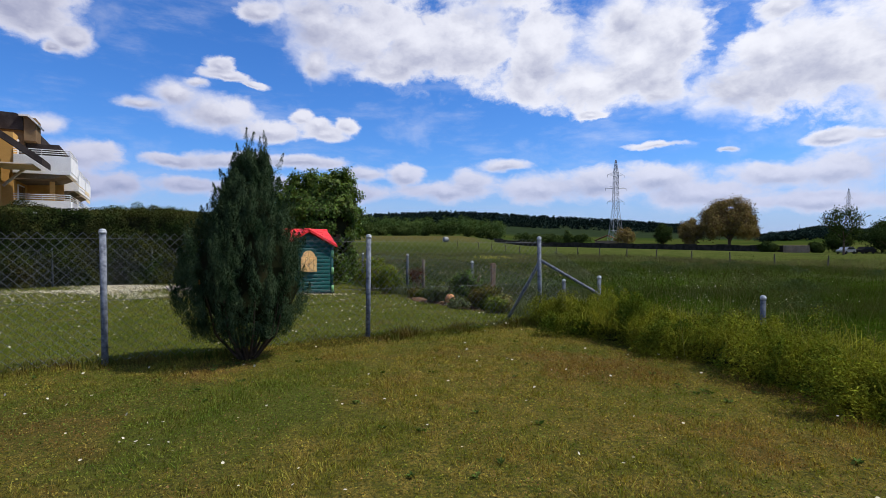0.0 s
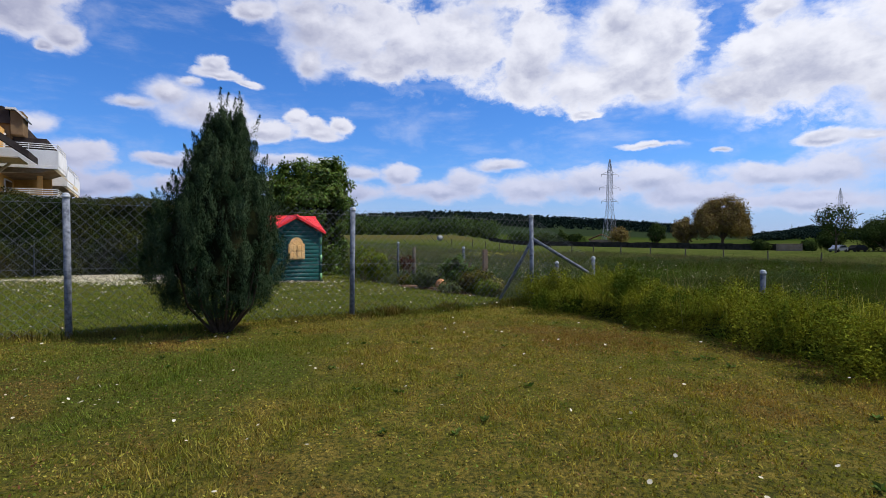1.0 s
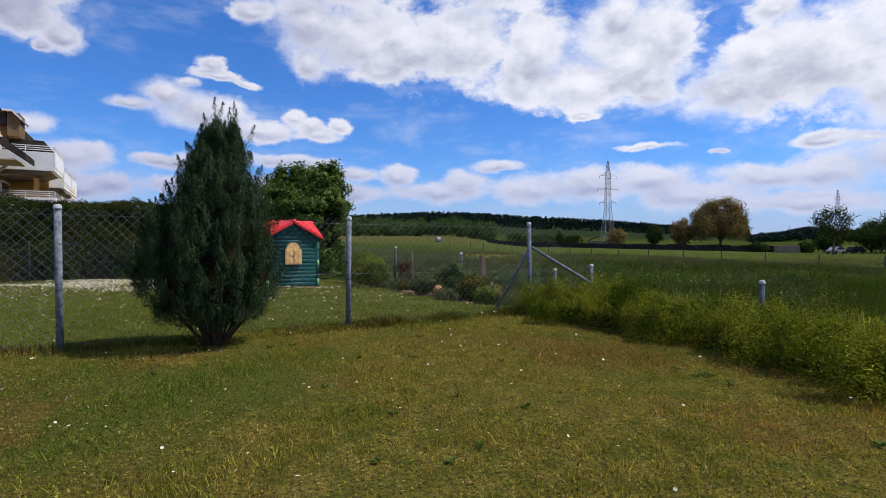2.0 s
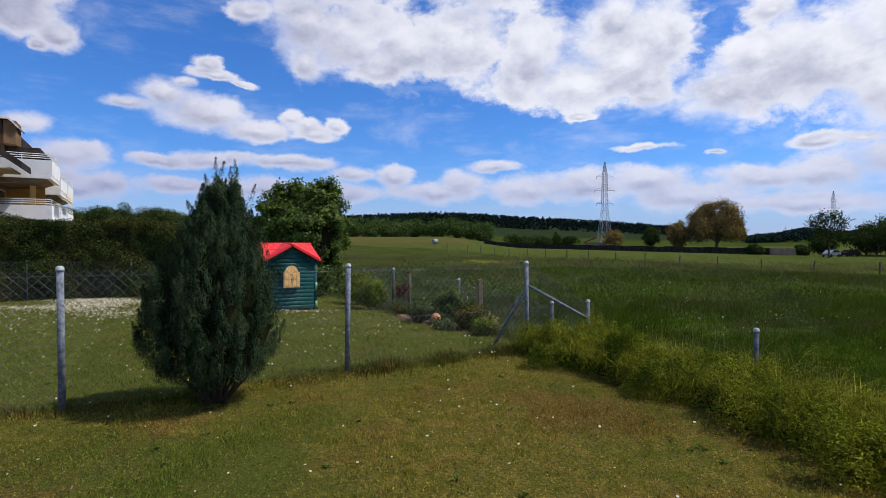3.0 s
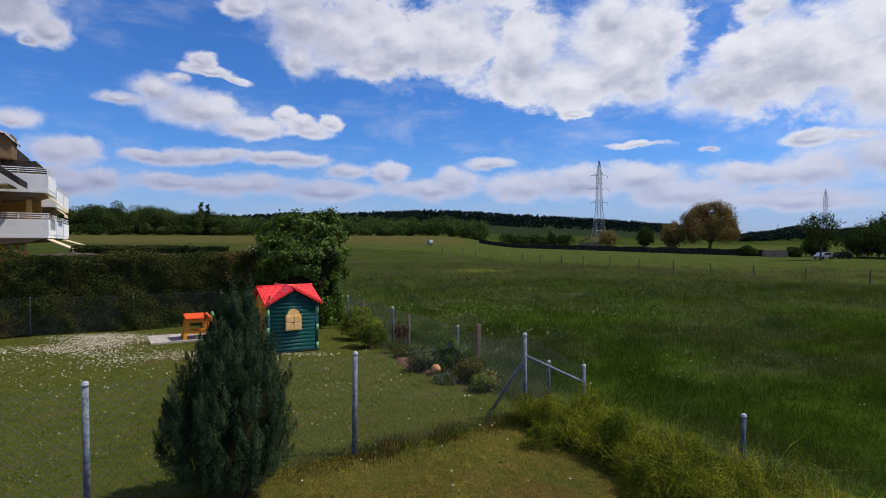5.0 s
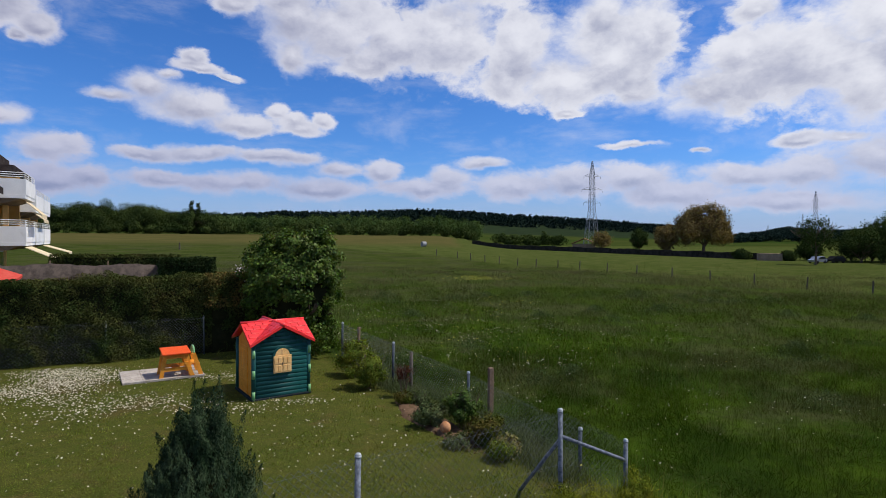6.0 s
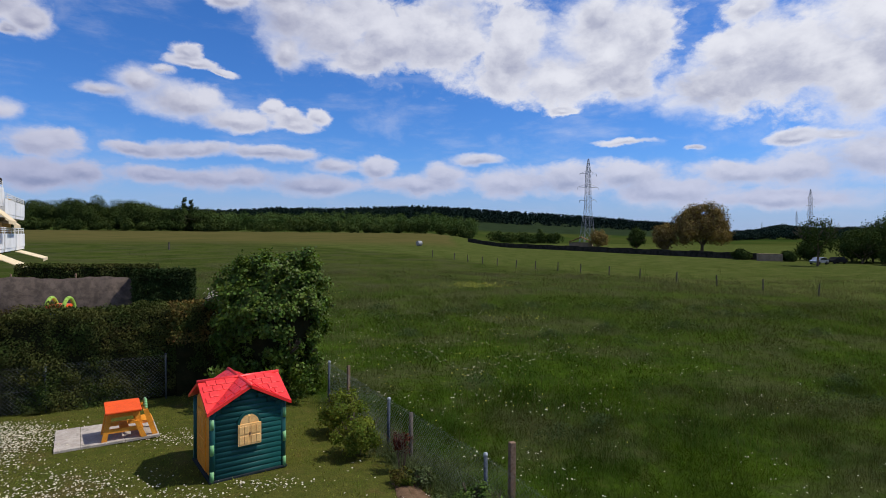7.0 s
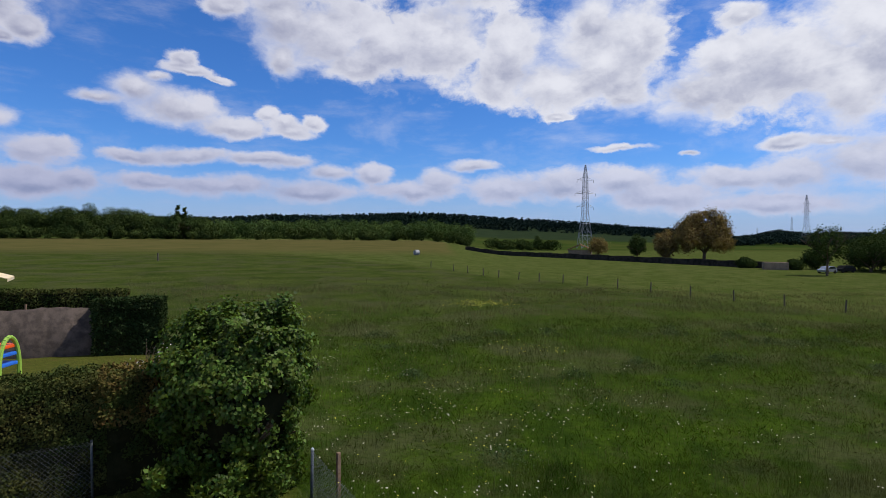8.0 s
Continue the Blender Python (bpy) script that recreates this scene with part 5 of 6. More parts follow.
    box(bm, (0.150, 0.122, 0.018), (0, 0, 0), 0.006)
    tile_mesh = None
    for q in range(4):
        for sgn in (-1, 1):
            for r in range(6):
                d = 0.075 + r * 0.122
                for c in range(6):
                    s = 0.02 + c * 0.158 + (0.079 if r % 2 else 0.0)
                    if s > a - 0.07 or d > s - 0.04 or d > a - 0.05:
                        continue
                    m = rotz(90 * q) @ Matrix.Translation((sgn * d, -s, height(d, s) + th + 0.006)) @ Matrix.Rotation(math.atan(slope) * sgn + 0.05 * sgn, 4, "Y") @ rotz(90)
                    if tile_mesh is None:
                        t = part("roof_tile", bm, M["red"], roof)
                        tile_mesh = t.data
                    else:
                        t = new("roof_tile", tile_mesh)
                        t.parent = roof
                    t.matrix_local = m
    for q in (0, 90):
        bm = bmesh.new()
        tube(bm, (0, -a - 0.005, ridge + th - 0.01), (0, a + 0.005, ridge + th - 0.01), 0.038, 0.038, 12)
        r = part("ridge_cap", bm, M["red"], roof, smooth=True)
        r.matrix_local = rotz(q)
    bm = bmesh.new()
    box(bm, (w + 0.10, dep + 0.10, 0.04), (0, 0, 0.015), 0.008)
    part("floor_plate", bm, M["darkplate"], ob, "dark base plate")


build_playhouse()


def build_bench():
    turn = 31.0
    ground_z = land_at(-6.7, 15)
    slab = thing("paving", (-7.16, 14.13, ground_z), "pale grey concrete paving slabs in the lawn", "paving", kind="structure", turn=turn)
    for x0, wid in ((0.0, 0.42), (0.425, 0.72), (1.15, 0.60)):
        for y0, dep in ((0.0, 0.66), (0.665, 0.64)):
            bm = bmesh.new()
            box(bm, (wid, dep, 0.05), (x0 + wid / 2, y0 + dep / 2, 0.035 + 0.004 * math.sin(x0 * 9 + y0)), 0.006)
            part("paving_slab", bm, M["slab"], slab)
    ob = thing("play_bench", (-6.36, 14.98, ground_z + 0.06), "toy picnic desk with red top and yellow legs", "toy table", turn=turn)
    hgt = 0.56
    bm = bmesh.new()
    box(bm, (0.62, 0.66, 0.045), (0, 0, hgt + 0.03), 0.014, pose(0, 0, 0, 5, 0, 0))
    part("table_top", bm, M["orange"], ob, "orange-red table top")
    # two splayed end frames
    for sy in (-1, 1):
        y = sy * 0.24
        for sx in (-1, 1):
            bm = bmesh.new()
            prism(bm, [(sx * 0.37, 0), (sx * 0.28, 0), (sx * 0.18, hgt), (sx * 0.27, hgt)], 0.05, Matrix.Translation((0, y, 0)))
            part("leg", bm, M["ochre"], ob)
        for z0, z1, half in ((0.14, 0.22, 0.29), (hgt - 0.12, hgt, 0.25)):
            bm = bmesh.new()
            prism(bm, [(-half - 0.01, z0), (half + 0.01, z0), (half - 0.01, z1), (-half + 0.01, z1)], 0.042, Matrix.Translation((0, y, 0)))
            part("rail", bm, M["ochre"], ob)
    bm = bmesh.new()
    box(bm, (0.16, 0.46, 0.03), (0.02, 0, 0.19), 0.01)
    part("shelf", bm, M["ochre"], ob)
    for sx in (-1, 1):
        bm = bmesh.new()
        box(bm, (0.03, 0.46, 0.10), (sx * 0.22, 0, hgt - 0.06), 0.008)
        part("side_apron", bm, M["ochre"], ob)
    # the little seat joined to it, with leaning sides and a hoop back
    bm = bmesh.new()
    box(bm, (0.22, 0.50, 0.035), (0.42, 0.02, 0.26), 0.01)
    part("seat", bm, M["ochre"], ob)
    for sy in (-1, 1):
        bm = bmesh.new()
        prism(bm, [(0.50, 0), (0.60, 0), (0.43, 0.52), (0.34, 0.52)], 0.05, Matrix.Translation((0, 0.02 + sy * 0.25, 0)))
        part("seat_side", bm, M["ochre"], ob)
        bm = bmesh.new()
        prism(bm, [(0.24, 0.0), (0.34, 0.0), (0.20, 0.34), (0.12, 0.34)], 0.05, Matrix.Translation((0.06, 0.02 + sy * 0.31, 0)))
        part("seat_brace", bm, M["ochre"], ob)
    bm = bmesh.new()
    pts = [Vector((0.40, 0.02 - 0.2 * math.cos(a), 0.46 + 0.20 * math.sin(a))) for a in np.linspace(0, math.pi, 13)]
    for p, q in zip(pts, pts[1:]):
        tube(bm, p, q, 0.028, 0.028, 8)
    part("back_hoop", bm, M["lightgreen"], ob, "pale green hoop back rest", smooth=True)


build_bench()

# ---- the neighbour's garden ----


def build_neighbour():
    z = land_at(-17, 31)
    ob = thing("reed_screen", (0, 0, 0), "sagging brown reed privacy screen with posts", "screen")
    a, b = Vector((-27.0, 28.0, 0)), Vector((-14.5, 31.7, 0))
    k = 46
    vs, fs = [], []
    for i in range(k + 1):
        p = a.lerp(b, i / k)
        top = 2.05 + 0.05 * math.sin(i * 0.5) + 0.025 * math.sin(i * 2.3)
        w = 0.06 * math.sin(i * 1.3)
        g = land_at(p.x, p.y)
        vs += [(p.x, p.y + w, g), (p.x, p.y + w * 0.3, g + top), (p.x, p.y + w + 0.03, g), (p.x, p.y + w * 0.3 + 0.03, g + top)]
        if i:
            j = 4 * i
            fs += [(j - 4, j, j + 1, j - 3), (j - 2, j - 1, j + 3, j + 2), (j - 3, j + 1, j + 3, j - 1)]
    npmesh("reed_mat", np.array(vs), np.array(fs), M["reed"], ob)
    for i in range(0, 6):
        p = a.lerp(b, i / 5)
        bm = bmesh.new()
        tube(bm, (p.x, p.y + 0.09, land_at(p.x, p.y) - 0.1), (p.x + 0.03, p.y + 0.09, land_at(p.x, p.y) + 2.25), 0.05, 0.04, 8)
        part("post", bm, M["oldwood"], ob)
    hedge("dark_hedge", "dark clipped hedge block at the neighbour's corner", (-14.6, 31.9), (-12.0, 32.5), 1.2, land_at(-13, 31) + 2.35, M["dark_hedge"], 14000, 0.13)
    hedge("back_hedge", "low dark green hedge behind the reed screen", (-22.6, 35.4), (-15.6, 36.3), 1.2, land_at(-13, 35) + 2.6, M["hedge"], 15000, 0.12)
    ob = thing("climbing_toy", (-15.75, 27.4, land_at(-16, 27)), "green, red and blue plastic climbing toy with arches", "toy")
    for i, (dx, mname) in enumerate(((0.0, "lime"), (0.7, "lime"))):
        bm = bmesh.new()
        pts = [Vector((dx, 0.50 * math.cos(a), 1.42 * math.sin(a) ** 0.8)) for a in np.linspace(0.0, math.pi, 15)]
        for p, q in zip(pts, pts[1:]):
            tube(bm, p, q, 0.075, 0.075, 8)
        part("arch", bm, M[mname], ob)
    for zz, mname in ((0.45, "blue"), (0.8, "blue"), (1.08, "orange")):
        bm = bmesh.new()
        box(bm, (0.7, 0.9, 0.12), (0.35, 0.0, zz), 0.03)
        part("panel", bm, M[mname], ob)


build_neighbour()


def build_parasol():
    x, y = -18.6, 25.3
    ob = thing("parasol", (x, y, land_at(x, y)), "open red cloth parasol on a pole in the neighbour's garden", "parasol")
    bm = bmesh.new()
    tube(bm, (0, 0, 0), (0, 0, 2.12), 0.025, 0.022, 10)
    part("pole", bm, M["white"], ob)
    bm = bmesh.new()
    tube(bm, (0, 0, 0), (0, 0, 0.08), 0.25, 0.22, 16)
    part("base", bm, M["slab"], ob)
    bm = bmesh.new()
    bmesh.ops.create_cone(bm, cap_ends=False, segments=8, radius1=1.0, radius2=0.03, depth=0.36, matrix=Matrix.Translation((0, 0, 1.98)))
    for e in [e for e in bm.edges if len(e.link_faces) == 1 and all((v.co.xy).length > 0.8 for v in e.verts)]:
        res = bmesh.ops.extrude_edge_only(bm, edges=[e])
        for v in res["geom"]:
            if isinstance(v, bmesh.types.BMVert):
                v.co.z -= 0.12
    canopy = part("canopy", bm, M["awning_red"], ob, "red cloth canopy")
    canopy.matrix_local = pose(0, 0, 0.02, 6, 8, 0)


build_parasol()


def build_apartments():
    u, v = Vector((-0.48, 0.877, 0)), Vector((0.877, 0.48, 0))
    corner = Vector((-25.2, 36.65, 0))
    g = land_at(-26, 38)
    ob = thing("apartment_house", (corner.x, corner.y, g), "ochre apartment house with white balconies and dark roof", "building", turn=math.degrees(math.atan2(v.y, v.x)))
    # local x: out over the meadow, local y: along the facade, local z from the ground
    low, high = 3.15 - g, 6.10 - g
    back, bay = -3.0, 5.1

    def add(name, size, at, material, label="", bevel=0.02, parent=ob):
        bm = bmesh.new()
        box(bm, size, at, bevel)
        return part(name, bm, material, parent, label)

    def outline(name, pts, depth, y, material, label="", parent=ob):
        bm = bmesh.new()
        prism(bm, pts, depth, Matrix.Translation((0, y, 0)))
        return part(name, bm, material, parent, label)
    wall = add("wall", (9.0, 15.6, 8.5 - g), (back - 4.5, 7.9, (8.5 - g) / 2), M["render"], "ochre rendered wall", 0.0)
    for i in range(3):
        for z in (low, high, low - 2.85):
            y0 = bay * i + 2.4
            w = add("window", (0.10, 2.2, 2.05), (back + 0.03, y0, z + 1.10), M["white"], "", 0.01, wall)
            for s in (-1, 1):
                add("pane", (0.04, 0.98, 1.85), (back + 0.075, y0 + s * 0.53, z + 1.10), M["darkglass"], "", 0.0, w)
    for i in range(3):
        for level in (low, high):
            y0 = bay * i
            z = level - 0.65 * (i > 0 and level == high)
            out = 0.04
            b = add("balcony", (-back + out + 0.06, 4.6, 0.24), ((back + out) / 2, y0 + 2.3, z - 0.10), M["white"])
            hgt = 1.0
            bm = bmesh.new()
            box(bm, (0.12, 4.6, hgt), (out, y0 + 2.3, z + hgt / 2), 0.012)
            part("parapet", bm, M["white"], b)
            for yy in (0.06, 4.54):
                add("side_parapet", (-back - 0.08 + out, 0.11, hgt), ((back + out) / 2 - 0.02, y0 + yy, z + hgt / 2), M["white"], "", 0.01, b)
            for zz in (0.13, 0.26, 0.39):
                bm = bmesh.new()
                for p, q in (((out, y0, 0), (out, y0 + 4.6, 0)), ((back, y0 + 0.06, 0), (out, y0 + 0.06, 0))):
                    h = Vector((0, 0, z + hgt + zz))
                    tube(bm, Vector(p) + h, Vector(q) + h, 0.024, 0.024, 6)
                part("rail", bm, M["white"], b)
            for px, py in ((out, 0.06), (out, 1.5), (out, 3.0), (out, 4.5), (-1.5, 0.06)):
                bm = bmesh.new()
                tube(bm, (px, y0 + py, z + hgt), (px, y0 + py, z + hgt + 0.40), 0.022, 0.022, 6)
                part("rail_post", bm, M["white"], b)
            add("partition", (2.2, 0.14, 2.6 if level == low else 1.5), (-1.9, y0 + 4.75, z + (1.3 if level == low else 0.75)), M["render"], "ochre wall between balconies", 0.01, b)
            if level == low:
                add("column", (0.28, 0.28, 2.3), (-1.0, y0 + 0.6, z + 1.15), M["render"], "", 0.02, b)
            # shaped soffit under the balcony
            outline("soffit", [(back, z - 0.62), (-0.9, z - 0.50), (-0.2, z - 0.22), (back, z - 0.22)], 4.4, y0 + 2.3, M["stone"], "beige moulded soffit", b)
    # set-back top storey
    # top wall and dormer cheek carry their shade as a brown base colour
    add("top_wall", (8.4, 13.8, 9.0 - g - high), (-6.9, 8.6, (9.0 - g + high) / 2), M["shaded_wall"], "top storey wall, its shade painted in as brown")
    add("roof_edge", (2.5, 8.5, 0.42), (-2.05, 6.6, 7.98 - g), M["roof"], "dark projecting roof edge", 0.03)
    outline("roof", [(-11.4, 8.9 - g), (-2.65, 8.9 - g), (-2.75, 9.85 - g), (-3.1, 10.0 - g), (-11.4, 10.25 - g)], 13.9, 8.4, M["roof"], "dark slate-clad mansard roof")
    add("dormer_cheek", (0.66, 2.0, 1.55), (-2.32, 2.4, 8.97 - g), M["shaded_wall"], "dormer cheek, its shade painted in as brown", 0.02)
    outline("dormer_roof", [(-2.9, 9.92 - g), (-2.35, 9.92 - g), (-1.80, 9.32 - g), (-1.86, 9.25 - g), (-2.40, 9.80 - g), (-2.9, 9.80 - g)], 2.4, 2.4, M["white"], "pale dormer roof edge")
    # near wing, its gable roof overhanging the balconies
    add("wing_wall", (6.0, 5.0, 6.6 - g), (-6.45, -3.4, (6.6 - g) / 2), M["render"], "ochre gable wall", 0.0)
    slope = [(-0.95, 6.05 - g), (-0.95, 6.45 - g), (-8.0, 11.7 - g), (-13.5, 7.9 - g), (-13.5, 7.5 - g), (-8.0, 11.25 - g)]
    outline("wing_roof", slope, 3.4, -2.2, M["roof"], "dark tiled gable roof with wide eaves")
    add("eaves_board", (1.9, 3.2, 0.08), (-2.4, -2.2, 6.05 - g), M["timber"], "brown timber eaves boarding", 0.01)
    for yy in (-0.8,):
        bm = bmesh.new()
        tube(bm, (-3.38, yy, 4.95 - g), (-2.3, yy, 6.05 - g), 0.09, 0.09, 6)
        part("bracket", bm, M["timber"], ob, "pale timber eaves bracket")
    bm = bmesh.new()
    tube(bm, (-3.36, -3.6, 0.0), (-3.36, -3.6, 6.6 - g), 0.07, 0.07, 8)
    part("downpipe", bm, M["roof"], ob)
    # awnings let out below the balconies
    for y0, z, out, drop, long in ((0.6, high - 0.35, 0.85, 0.8, 3.0), (bay + 0.6, high - 0.95, 0.5, 0.4, 3.0), (0.2, low - 0.28, 4.9, 2.35, 3.4), (2 * bay, low - 0.28, 1.7, 0.55, 3.4)):
        outline("awning", [(0.0, z), (out, z - drop), (out, z - drop - 0.22), (out - 0.03, z - drop - 0.22), (out - 0.03, z - drop - 0.04), (0.0, z - 0.05)], long, y0 + long / 2, M["awning"], "cream cloth awning let out")


build_apartments()

# ---- the wide country ----


def build_field_posts():
    bm = bmesh.new()
    tube(bm, (0, 0, -0.2), (0.02, 0, 1.15), 0.075, 0.06, 8)
    first = part("field_post", bm, M["greywood"])
    tagged(first, "grey weathered wooden post of a pasture fence", "post", "pasture fence posts")
    spots = [0, 4.8, 9.4, 13.9, 18.5, 22.8, 27.2, 31.0, 35.1, 38.9, 42.9, 46.2, 49.8, 53.3, 59.3, -5.2]
    for i, s in enumerate(spots):
        x, y = 36.8 - 0.588 * s, 53.6 + 0.809 * s
        m = Matrix.Translation((x, y, land_at(x, y))) @ pose(0, 0, 0, 3 * math.sin(5 * i), 3 * math.cos(7 * i), 40 * i)
        if i == 0:
            first.matrix_world = m
        else:
            copy_thing(first, m)
    bm = bmesh.new()
    tube(bm, (0, 0, -0.2), (0.0, 0, 1.5), 0.16, 0.14, 8)
    ob = part("field_post", bm, M["greywood"])
    ob.location = (-52, 120, land_at(-52, 120))
    tagged(ob, "dark wooden post standing alone in the field", "post")


build_field_posts()


def far_tree(name, label, x, y, height, radius, material, leaves=2600, size=0.6, trunk=0.3, low=0.25, seed=1, group="", gaps=0.0, sink=0.0, rough=(0.86, 1.05), lobes=()):
    """lobes: (dx, z, half width, half height) of the crown's masses, in parts of the radius and of the height."""
    g = land_at(x, y) - sink
    ob = thing(name, (x, y, g), label, "tree", group)
    rnd = random.Random(seed)
    bm, tips = bmesh.new(), []
    tube(bm, (0, 0, -0.3), (0.1, 0, height * low * 1.3), trunk, trunk * 0.7, 9, False)
    for i in range(5):
        a = i * 1.26 + rnd.uniform(0, 0.6)
        branches(bm, Vector((0.1, 0, height * low * (0.9 + 0.08 * i))), Vector((math.cos(a) * 0.8, math.sin(a) * 0.8, 0.9)).normalized(), height * 0.20, trunk * 0.5, 3, rnd, tips, 0.7)
    part("trunk", bm, M["bark"], ob)
    k = 90
    d = on_ball(k, 0.45)
    rad = rng.uniform(*rough, k)
    c = np.stack([d[:, 0] * radius * rad, d[:, 1] * radius * rad, height * (low + (1 - low) * 0.48) + d[:, 2] * height * (1 - low) * 0.47 * rad], 1)
    if lobes:
        c = np.concatenate([np.array([dx * radius, dy * radius, z * height]) + on_ball(26, 0.5) * np.array([w * radius, w * radius, h * height]) for dx, z, w, h, dy in lobes])
    if gaps:
        c = c[rng.uniform(size=len(c)) > gaps]
    crown([Vector(p) for p in c], leaves // len(c), radius * (0.24 if lobes else 0.30), size, material, ob, 0.8, 0.1)
    return ob


def wood(name, label, xs, ys, hs, ws, material, per=420, size=1.3, kind_cone=False):
    """A stretch of far woodland: crowns of leaf clumps, or spires of needles, one mesh."""
    pieces = []
    for x, y, h, w in zip(xs, ys, hs, ws):
        g = land_at(x, y)
        if kind_cone:
            t = rng.uniform(0.0, 1, per) ** 1.3
            a = rng.uniform(0, 2 * math.pi, per)
            r = w * (1 - t) * rng.uniform(0.5, 1.05, per)
            pos = np.stack([x + np.cos(a) * r, y + np.sin(a) * r, g + h * (0.08 + 0.92 * t)], 1)
            axis = np.stack([np.cos(a), np.sin(a), -0.3 + 1.6 * t], 1)
        else:
            d = on_ball(9, 0.5)
            c = np.stack([x + d[:, 0] * w * 0.75, y + d[:, 1] * w * 0.75, g + h * 0.56 + d[:, 2] * h * 0.40], 1)
            i = rng.integers(0, 9, per)
            b = on_ball(per, 0.75)
            pos = c[i] + b * np.array([w * 0.5, w * 0.5, h * 0.26])
            axis = rng.normal(size=b.shape)
        tilt = None if kind_cone else unit(b + (0, 0, 0.25) + rng.normal(0, 0.3, b.shape))
        pieces.append(leaf_quads(pos, axis, size * rng.uniform(0.6, 1.3, per), 0.8, 0.1, tilt))
    ob = npmesh(name, *join(pieces), material)
    return tagged(ob, label, "woodland", kind="stuff")


def build_country():
    # left wood
    k = 105
    a = rng.uniform(-0.92, -0.36, k)
    y = rng.uniform(372, 410, k)
    hs = (20 + 7 * np.exp(-((a + 0.62) / 0.22) ** 2) + rng.normal(0, 2.4, k)) * np.interp(a, [-0.5, -0.36], [1.0, 0.75])
    wood("broadleaf_wood", "dense green broadleaf wood at the field's far edge", a * y, y, 0.69 * np.clip(hs + rng.normal(0, 2.0, k), 8, 34), rng.uniform(7, 12, k), M["farwood"], 2600, 0.85)
    k = 150
    a = rng.uniform(-1.05, 0.26, k)
    y = rng.uniform(362, 370, k)
    wood("field_edge_bushes", "low dark bushes along the field's far edge", a * y, y, rng.uniform(4.0, 9.0, k), rng.uniform(3.5, 6, k), M["farwood"], 420, 0.9)
    k = 130
    a = rng.uniform(-0.42, 0.10, k)
    y = rng.uniform(420, 460, k)
    wood("light_bushes", "pale green young trees in front of the dark ridge", a * y, y, rng.uniform(11, 16, k), rng.uniform(5, 8, k), M["farlight"], 600, 1.0)
    # conifers on the ridge
    k = 2400
    a = rng.uniform(-0.55, 0.56, k)
    y = rng.uniform(860, 1160, k)
    wood("ridge_forest", "dark conifer forest along the far ridge", a * y, y, rng.uniform(8, 14, k), rng.uniform(3.5, 5.5, k), M["fardark"], 40, 3.0, True)
    k = 420
    a = rng.uniform(0.57, 0.92, k)
    y = rng.uniform(560, 860, k)
    wood("hill_wood", "dark wooded hill at the horizon", a * y, y, rng.uniform(6, 9, k), rng.uniform(8, 12, k), M["fardark"], 190, 1.9)
    # poplars in the left wood
    for dx, h in ((0, 24.5), (4.2, 22.5)):
        far_tree("poplar", "tall narrow dark poplar above the wood", -0.414 * 375 + dx, 375, h, 1.5, M["farwood"], 1500, 1.2, 0.4, 0.05, 5, "poplars")
    # trees behind the wall
    far_tree("bronze_tree", "large round tree with bronze-brown spring leaves", 86.5, 170, 16.6, 9.2, M["brown"], 30000, 0.50, 0.55, 0.16, 11,
             lobes=((-0.42, 0.66, 0.42, 0.22, 0.1), (0.02, 0.76, 0.50, 0.20, 0.0), (0.45, 0.64, 0.42, 0.22, -0.1), (-0.62, 0.42, 0.34, 0.16, -0.2), (0.66, 0.40, 0.32, 0.16, 0.1), (0.1, 0.45, 0.55, 0.20, -0.3), (0.0, 0.5, 0.5, 0.2, 0.5)))
    far_tree("bronze_tree", "smaller bronze-brown tree beside the large one", 75.6, 172, 10.0, 4.0, M["brown"], 6500, 0.42, 0.3, 0.08, 12)
    far_tree("round_tree", "small rounded green tree behind the field wall", 74, 190, 8.5, 3.4, M["farwood"], 4500, 0.40, 0.25, 0.15, 13)
    far_tree("round_tree", "small reddish tree beside the farm roof", 69, 215, 8.0, 4.0, M["brown"], 3600, 0.42, 0.25, 0.1, 14)
    far_tree("field_tree", "open-crowned young tree standing in the meadow", 76.8, 107.5, 10.4, 3.8, M["farwood"], 2200, 0.36, 0.22, 0.26, 15, gaps=0.2)
    for i, (x, y, h, r) in enumerate(((97, 121, 8.5, 4.5), (103, 122, 11.0, 5), (110, 126, 14, 6), (97, 113, 4.0, 3.0), (104, 114, 12.0, 5), (118, 124, 16, 7), (94, 133, 5.0, 3.5), (113, 113, 13, 6), (80, 138, 2.6, 2.2), (86, 129, 2.4, 1.8), (101, 129, 7.5, 4.4), (107, 130, 10.0, 5.5))):
        far_tree("roadside_tree", "dense green roadside tree", x, y, h, r, M["farwood"], 4200, 0.38, 0.3, 0.05, 20 + i, "roadside trees")
    # long field wall
    ob = thing("field_wall", (0, 0, 0), "long low dark dry-stone wall across the field", "wall", kind="structure")
    p, q = Vector((22, 254, 0)), Vector((84, 136, 0))
    k = 40
    bm = bmesh.new()
    for i in range(k):
        a, b = p.lerp(q, i / k), p.lerp(q, (i + 1) / k)
        m = (a + b) / 2
        ang = math.atan2((b - a).y, (b - a).x)
        h = 1.65 + 0.12 * math.sin(i * 1.7)
        box(bm, ((b - a).length + 0.05, 0.6, h + 0.4), (0, 0, (h - 0.4) / 2), 0.0, Matrix.Translation((m.x, m.y, land_at(m.x, m.y))) @ Matrix.Rotation(ang, 4, "Z"))
    part("masonry", bm, M["drystone"], ob)
    # farm roof
    ob = thing("farm_shed", (65.5, 226, land_at(65.5, 226)), "low farm shed with a terracotta tiled roof", "building", turn=-20)
    bm = bmesh.new()
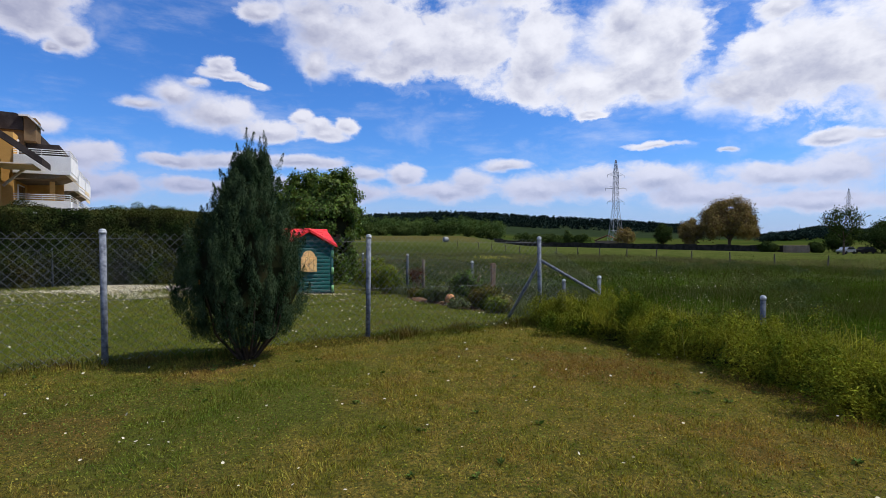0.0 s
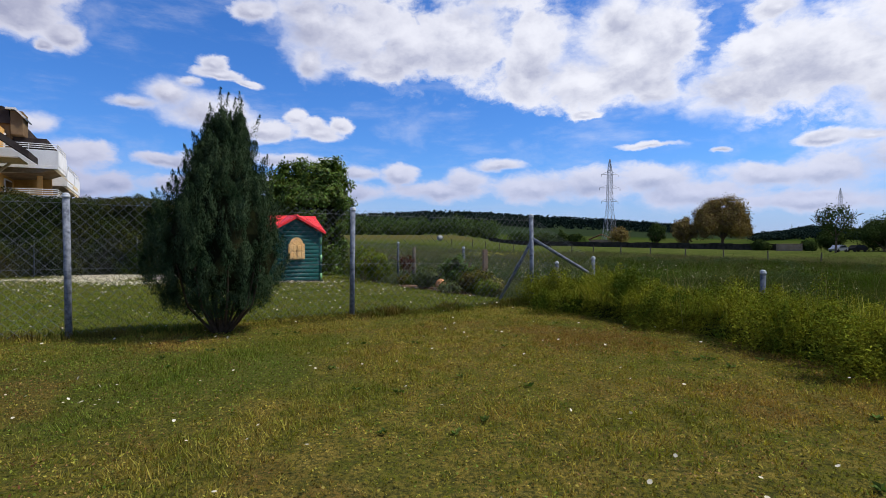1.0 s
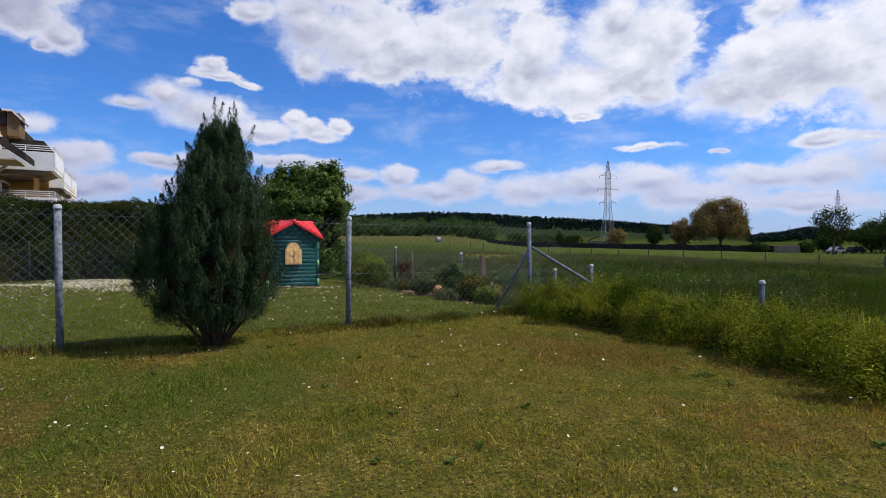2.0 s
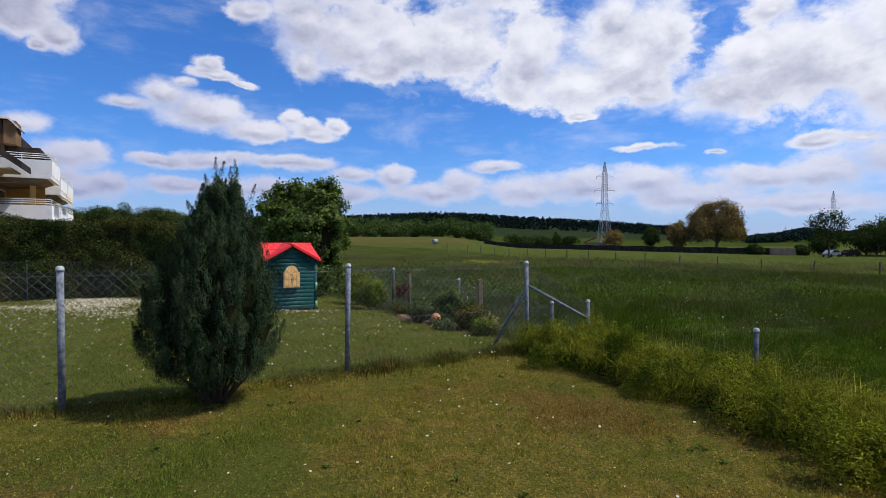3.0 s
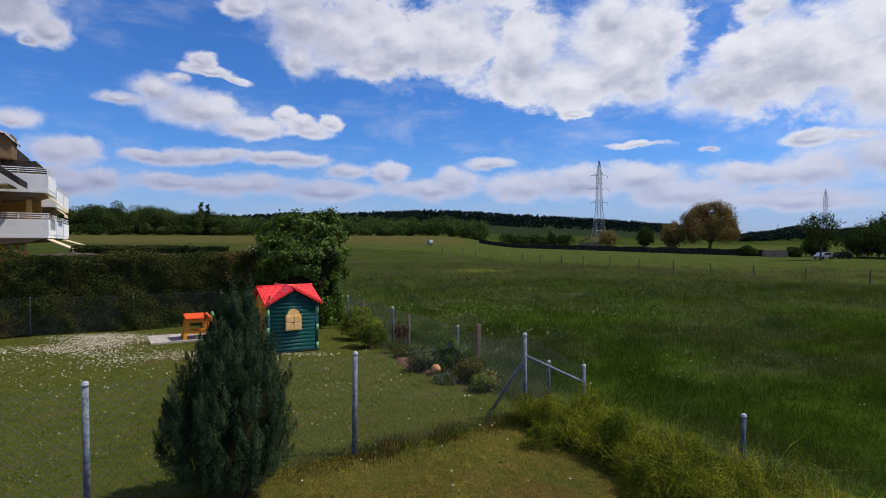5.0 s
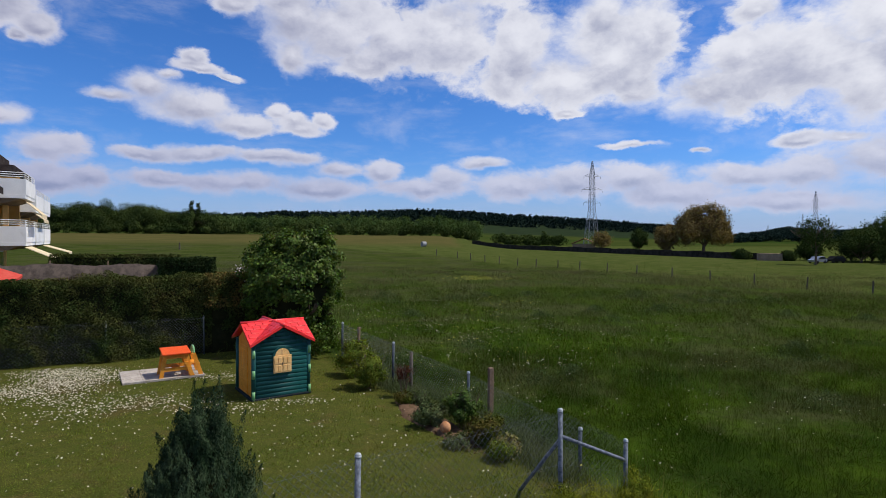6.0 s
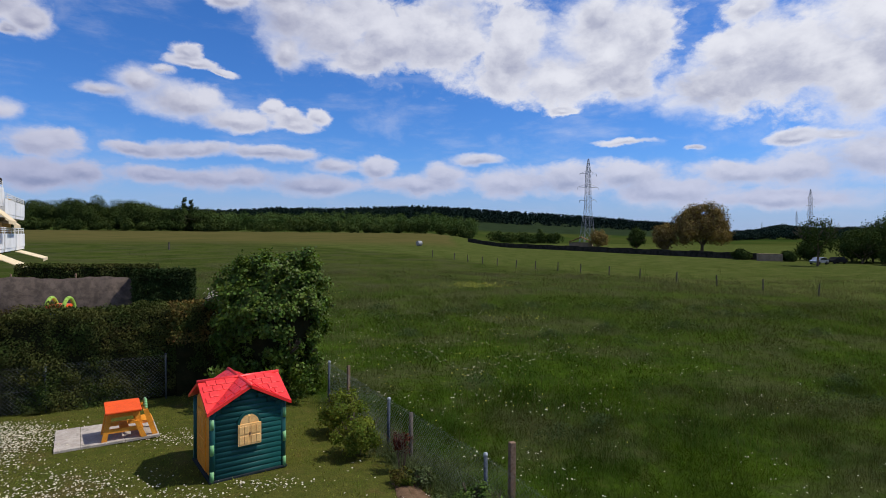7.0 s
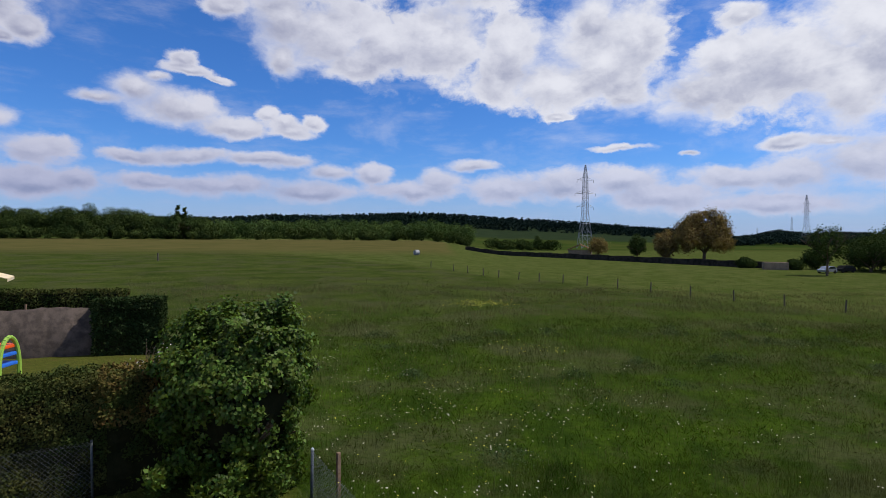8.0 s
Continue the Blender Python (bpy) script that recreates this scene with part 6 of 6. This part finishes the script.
    box(bm, (9, 6, 2.4), (0, 0, 1.2), 0.03)
    part("wall", bm, M["stone"], ob)
    bm = bmesh.new()
    prism(bm, [(-4.9, 2.35), (0, 4.4), (4.9, 2.35), (4.9, 2.6), (0, 4.7), (-4.9, 2.6)], 7, rotz(0))
    part("roof", bm, M["tile"], ob, "terracotta tiled roof")
    # small stone building at the wall's end
    ob = thing("stone_outbuilding", (82.5, 131, land_at(82.5, 131)), "low pale stone outbuilding at the wall's end", "building", turn=-25)
    bm = bmesh.new()
    box(bm, (5, 3, 1.7), (0, 0, 0.85), 0.03)
    part("wall", bm, M["stone"], ob)
    # round bale
    bm = bmesh.new()
    tube(bm, (-0.65, 0, 0.7), (0.65, 0, 0.7), 0.7, 0.7, 24)
    bmesh.ops.bevel(bm, geom=[e for e in bm.edges if len(e.link_faces) == 2 and any(len(f.verts) > 4 for f in e.link_faces)], offset=0.12, segments=2, affect="EDGES")
    ob = part("hay_bale", bm, M["bale"])
    ob.location = (-0.4, 150, land_at(-0.4, 150) - 0.03)
    ob.rotation_euler = (0, 0, 0.5)
    tagged(ob, "round hay bale in white wrap on the field", "hay bale")


build_country()


def pylon(name, label, x, y, height, base, turn):
    """A lattice mast: four legs, crossed bracing and three pairs of arms."""
    ob = thing(name, (x, y, land_at(x, y)), label, "pylon", turn=turn)
    levels = [0, 0.16, 0.30, 0.42, 0.52, 0.60, 0.67, 0.73, 0.79, 0.85, 0.90, 0.95, 1.0]

    def half(t):
        return float(np.interp(t, [0, 0.42, 0.85, 1.0], [base / 2, base * 0.21, base * 0.15, base * 0.03]))
    th = height * 0.0024
    for sx, sy in ((-1, -1), (1, -1), (1, 1), (-1, 1)):
        bm = bmesh.new()
        for a, b in zip(levels, levels[1:]):
            tube(bm, (sx * half(a), sy * half(a), a * height), (sx * half(b), sy * half(b), b * height), th, th, 4, False)
        part("leg", bm, M["steel"], ob)
    bm = bmesh.new()
    for a, b in zip(levels, levels[1:]):
        for r in range(4):
            m = Matrix.Rotation(r * math.pi / 2, 4, "Z")
            for s in (-1, 1):
                tube(bm, m @ Vector((s * half(a), half(a), a * height)), m @ Vector((-s * half(b), half(b), b * height)), th * 0.6, th * 0.6, 4, False)
            tube(bm, m @ Vector((-half(b), half(b), b * height)), m @ Vector((half(b), half(b), b * height)), th * 0.6, th * 0.6, 4, False)
    part("bracing", bm, M["steel"], ob)
    for t, w in ((0.50, 0.17), (0.66, 0.21), (0.82, 0.17)):
        for s in (-1, 1):
            bm = bmesh.new()
            tip = Vector((s * w * height * 0.62, 0, t * height))
            for sy in (-1, 1):
                tube(bm, (s * half(t), sy * half(t), t * height), tip, th * 0.8, th * 0.5, 4, False)
            tube(bm, (s * half(t), 0, (t + 0.035) * height), tip, th * 0.8, th * 0.5, 4, False)
            arm = part("arm", bm, M["steel"], ob)
            bm = bmesh.new()
            tube(bm, tip, tip - Vector((0, 0, height * 0.03)), th * 0.7, th * 0.7, 6)
            part("insulator", bm, M["darkglass"], arm)
    return ob


pylon("power_pylon", "tall steel lattice power pylon with cross arms", 0.3045 * 430, 430, 66.4 - land_at(131, 430), 9.6, 8)
pylon("power_pylon", "distant steel lattice power pylon with cross arms", 0.723 * 620, 620, 63.0 - land_at(448, 620), 8.5, 20)
for aa, dd in ((0.70, 1300), (0.635, 2000)):
    pylon("power_pylon", "faint distant steel lattice power pylon", aa * dd, dd, 50, 8, 20)


def car(x, y, turn, material, label):
    ob = thing("parked_car", (x, y, land_at(x, y)), label, "car", "parked cars", turn=turn)
    bm = bmesh.new()
    side = [(-2.1, 0.35), (2.1, 0.35), (2.15, 0.75), (1.2, 0.95), (0.6, 1.45), (-1.2, 1.48), (-1.9, 1.0), (-2.15, 0.9)]
    prism(bm, side, 1.7)
    bmesh.ops.bevel(bm, geom=bm.edges[:], offset=0.06, segments=2, affect="EDGES")
    part("body", bm, material, ob)
    for sy in (-1, 1):
        bm = bmesh.new()
        prism(bm, [(-1.6, 0.98), (1.0, 0.98), (0.52, 1.38), (-1.1, 1.4)], 0.02, Matrix.Translation((0, sy * 0.86, 0)))
        part("side_window", bm, M["darkglass"], ob)
    bm = bmesh.new()
    prism(bm, [(-0.03, 0), (0.03, 0), (0.03, 0.62), (-0.03, 0.62)], 1.4, Matrix.Translation((0.9, 0, 0.95)) @ Matrix.Rotation(radians(-50), 4, "Y"))
    part("windscreen", bm, M["darkglass"], ob)
    for sx in (-1.3, 1.3):
        for sy in (-0.78, 0.78):
            bm = bmesh.new()
            tube(bm, (sx, sy - 0.1, 0.32), (sx, sy + 0.1, 0.32), 0.33, 0.33, 16)
            part("wheel", bm, M["tyre"], ob)


car(83.0, 115.5, 205, M["carpaint"], "silver car parked on the verge beside trees")
car(89.5, 119.0, 190, M["tyre"], "dark car parked behind the silver one")
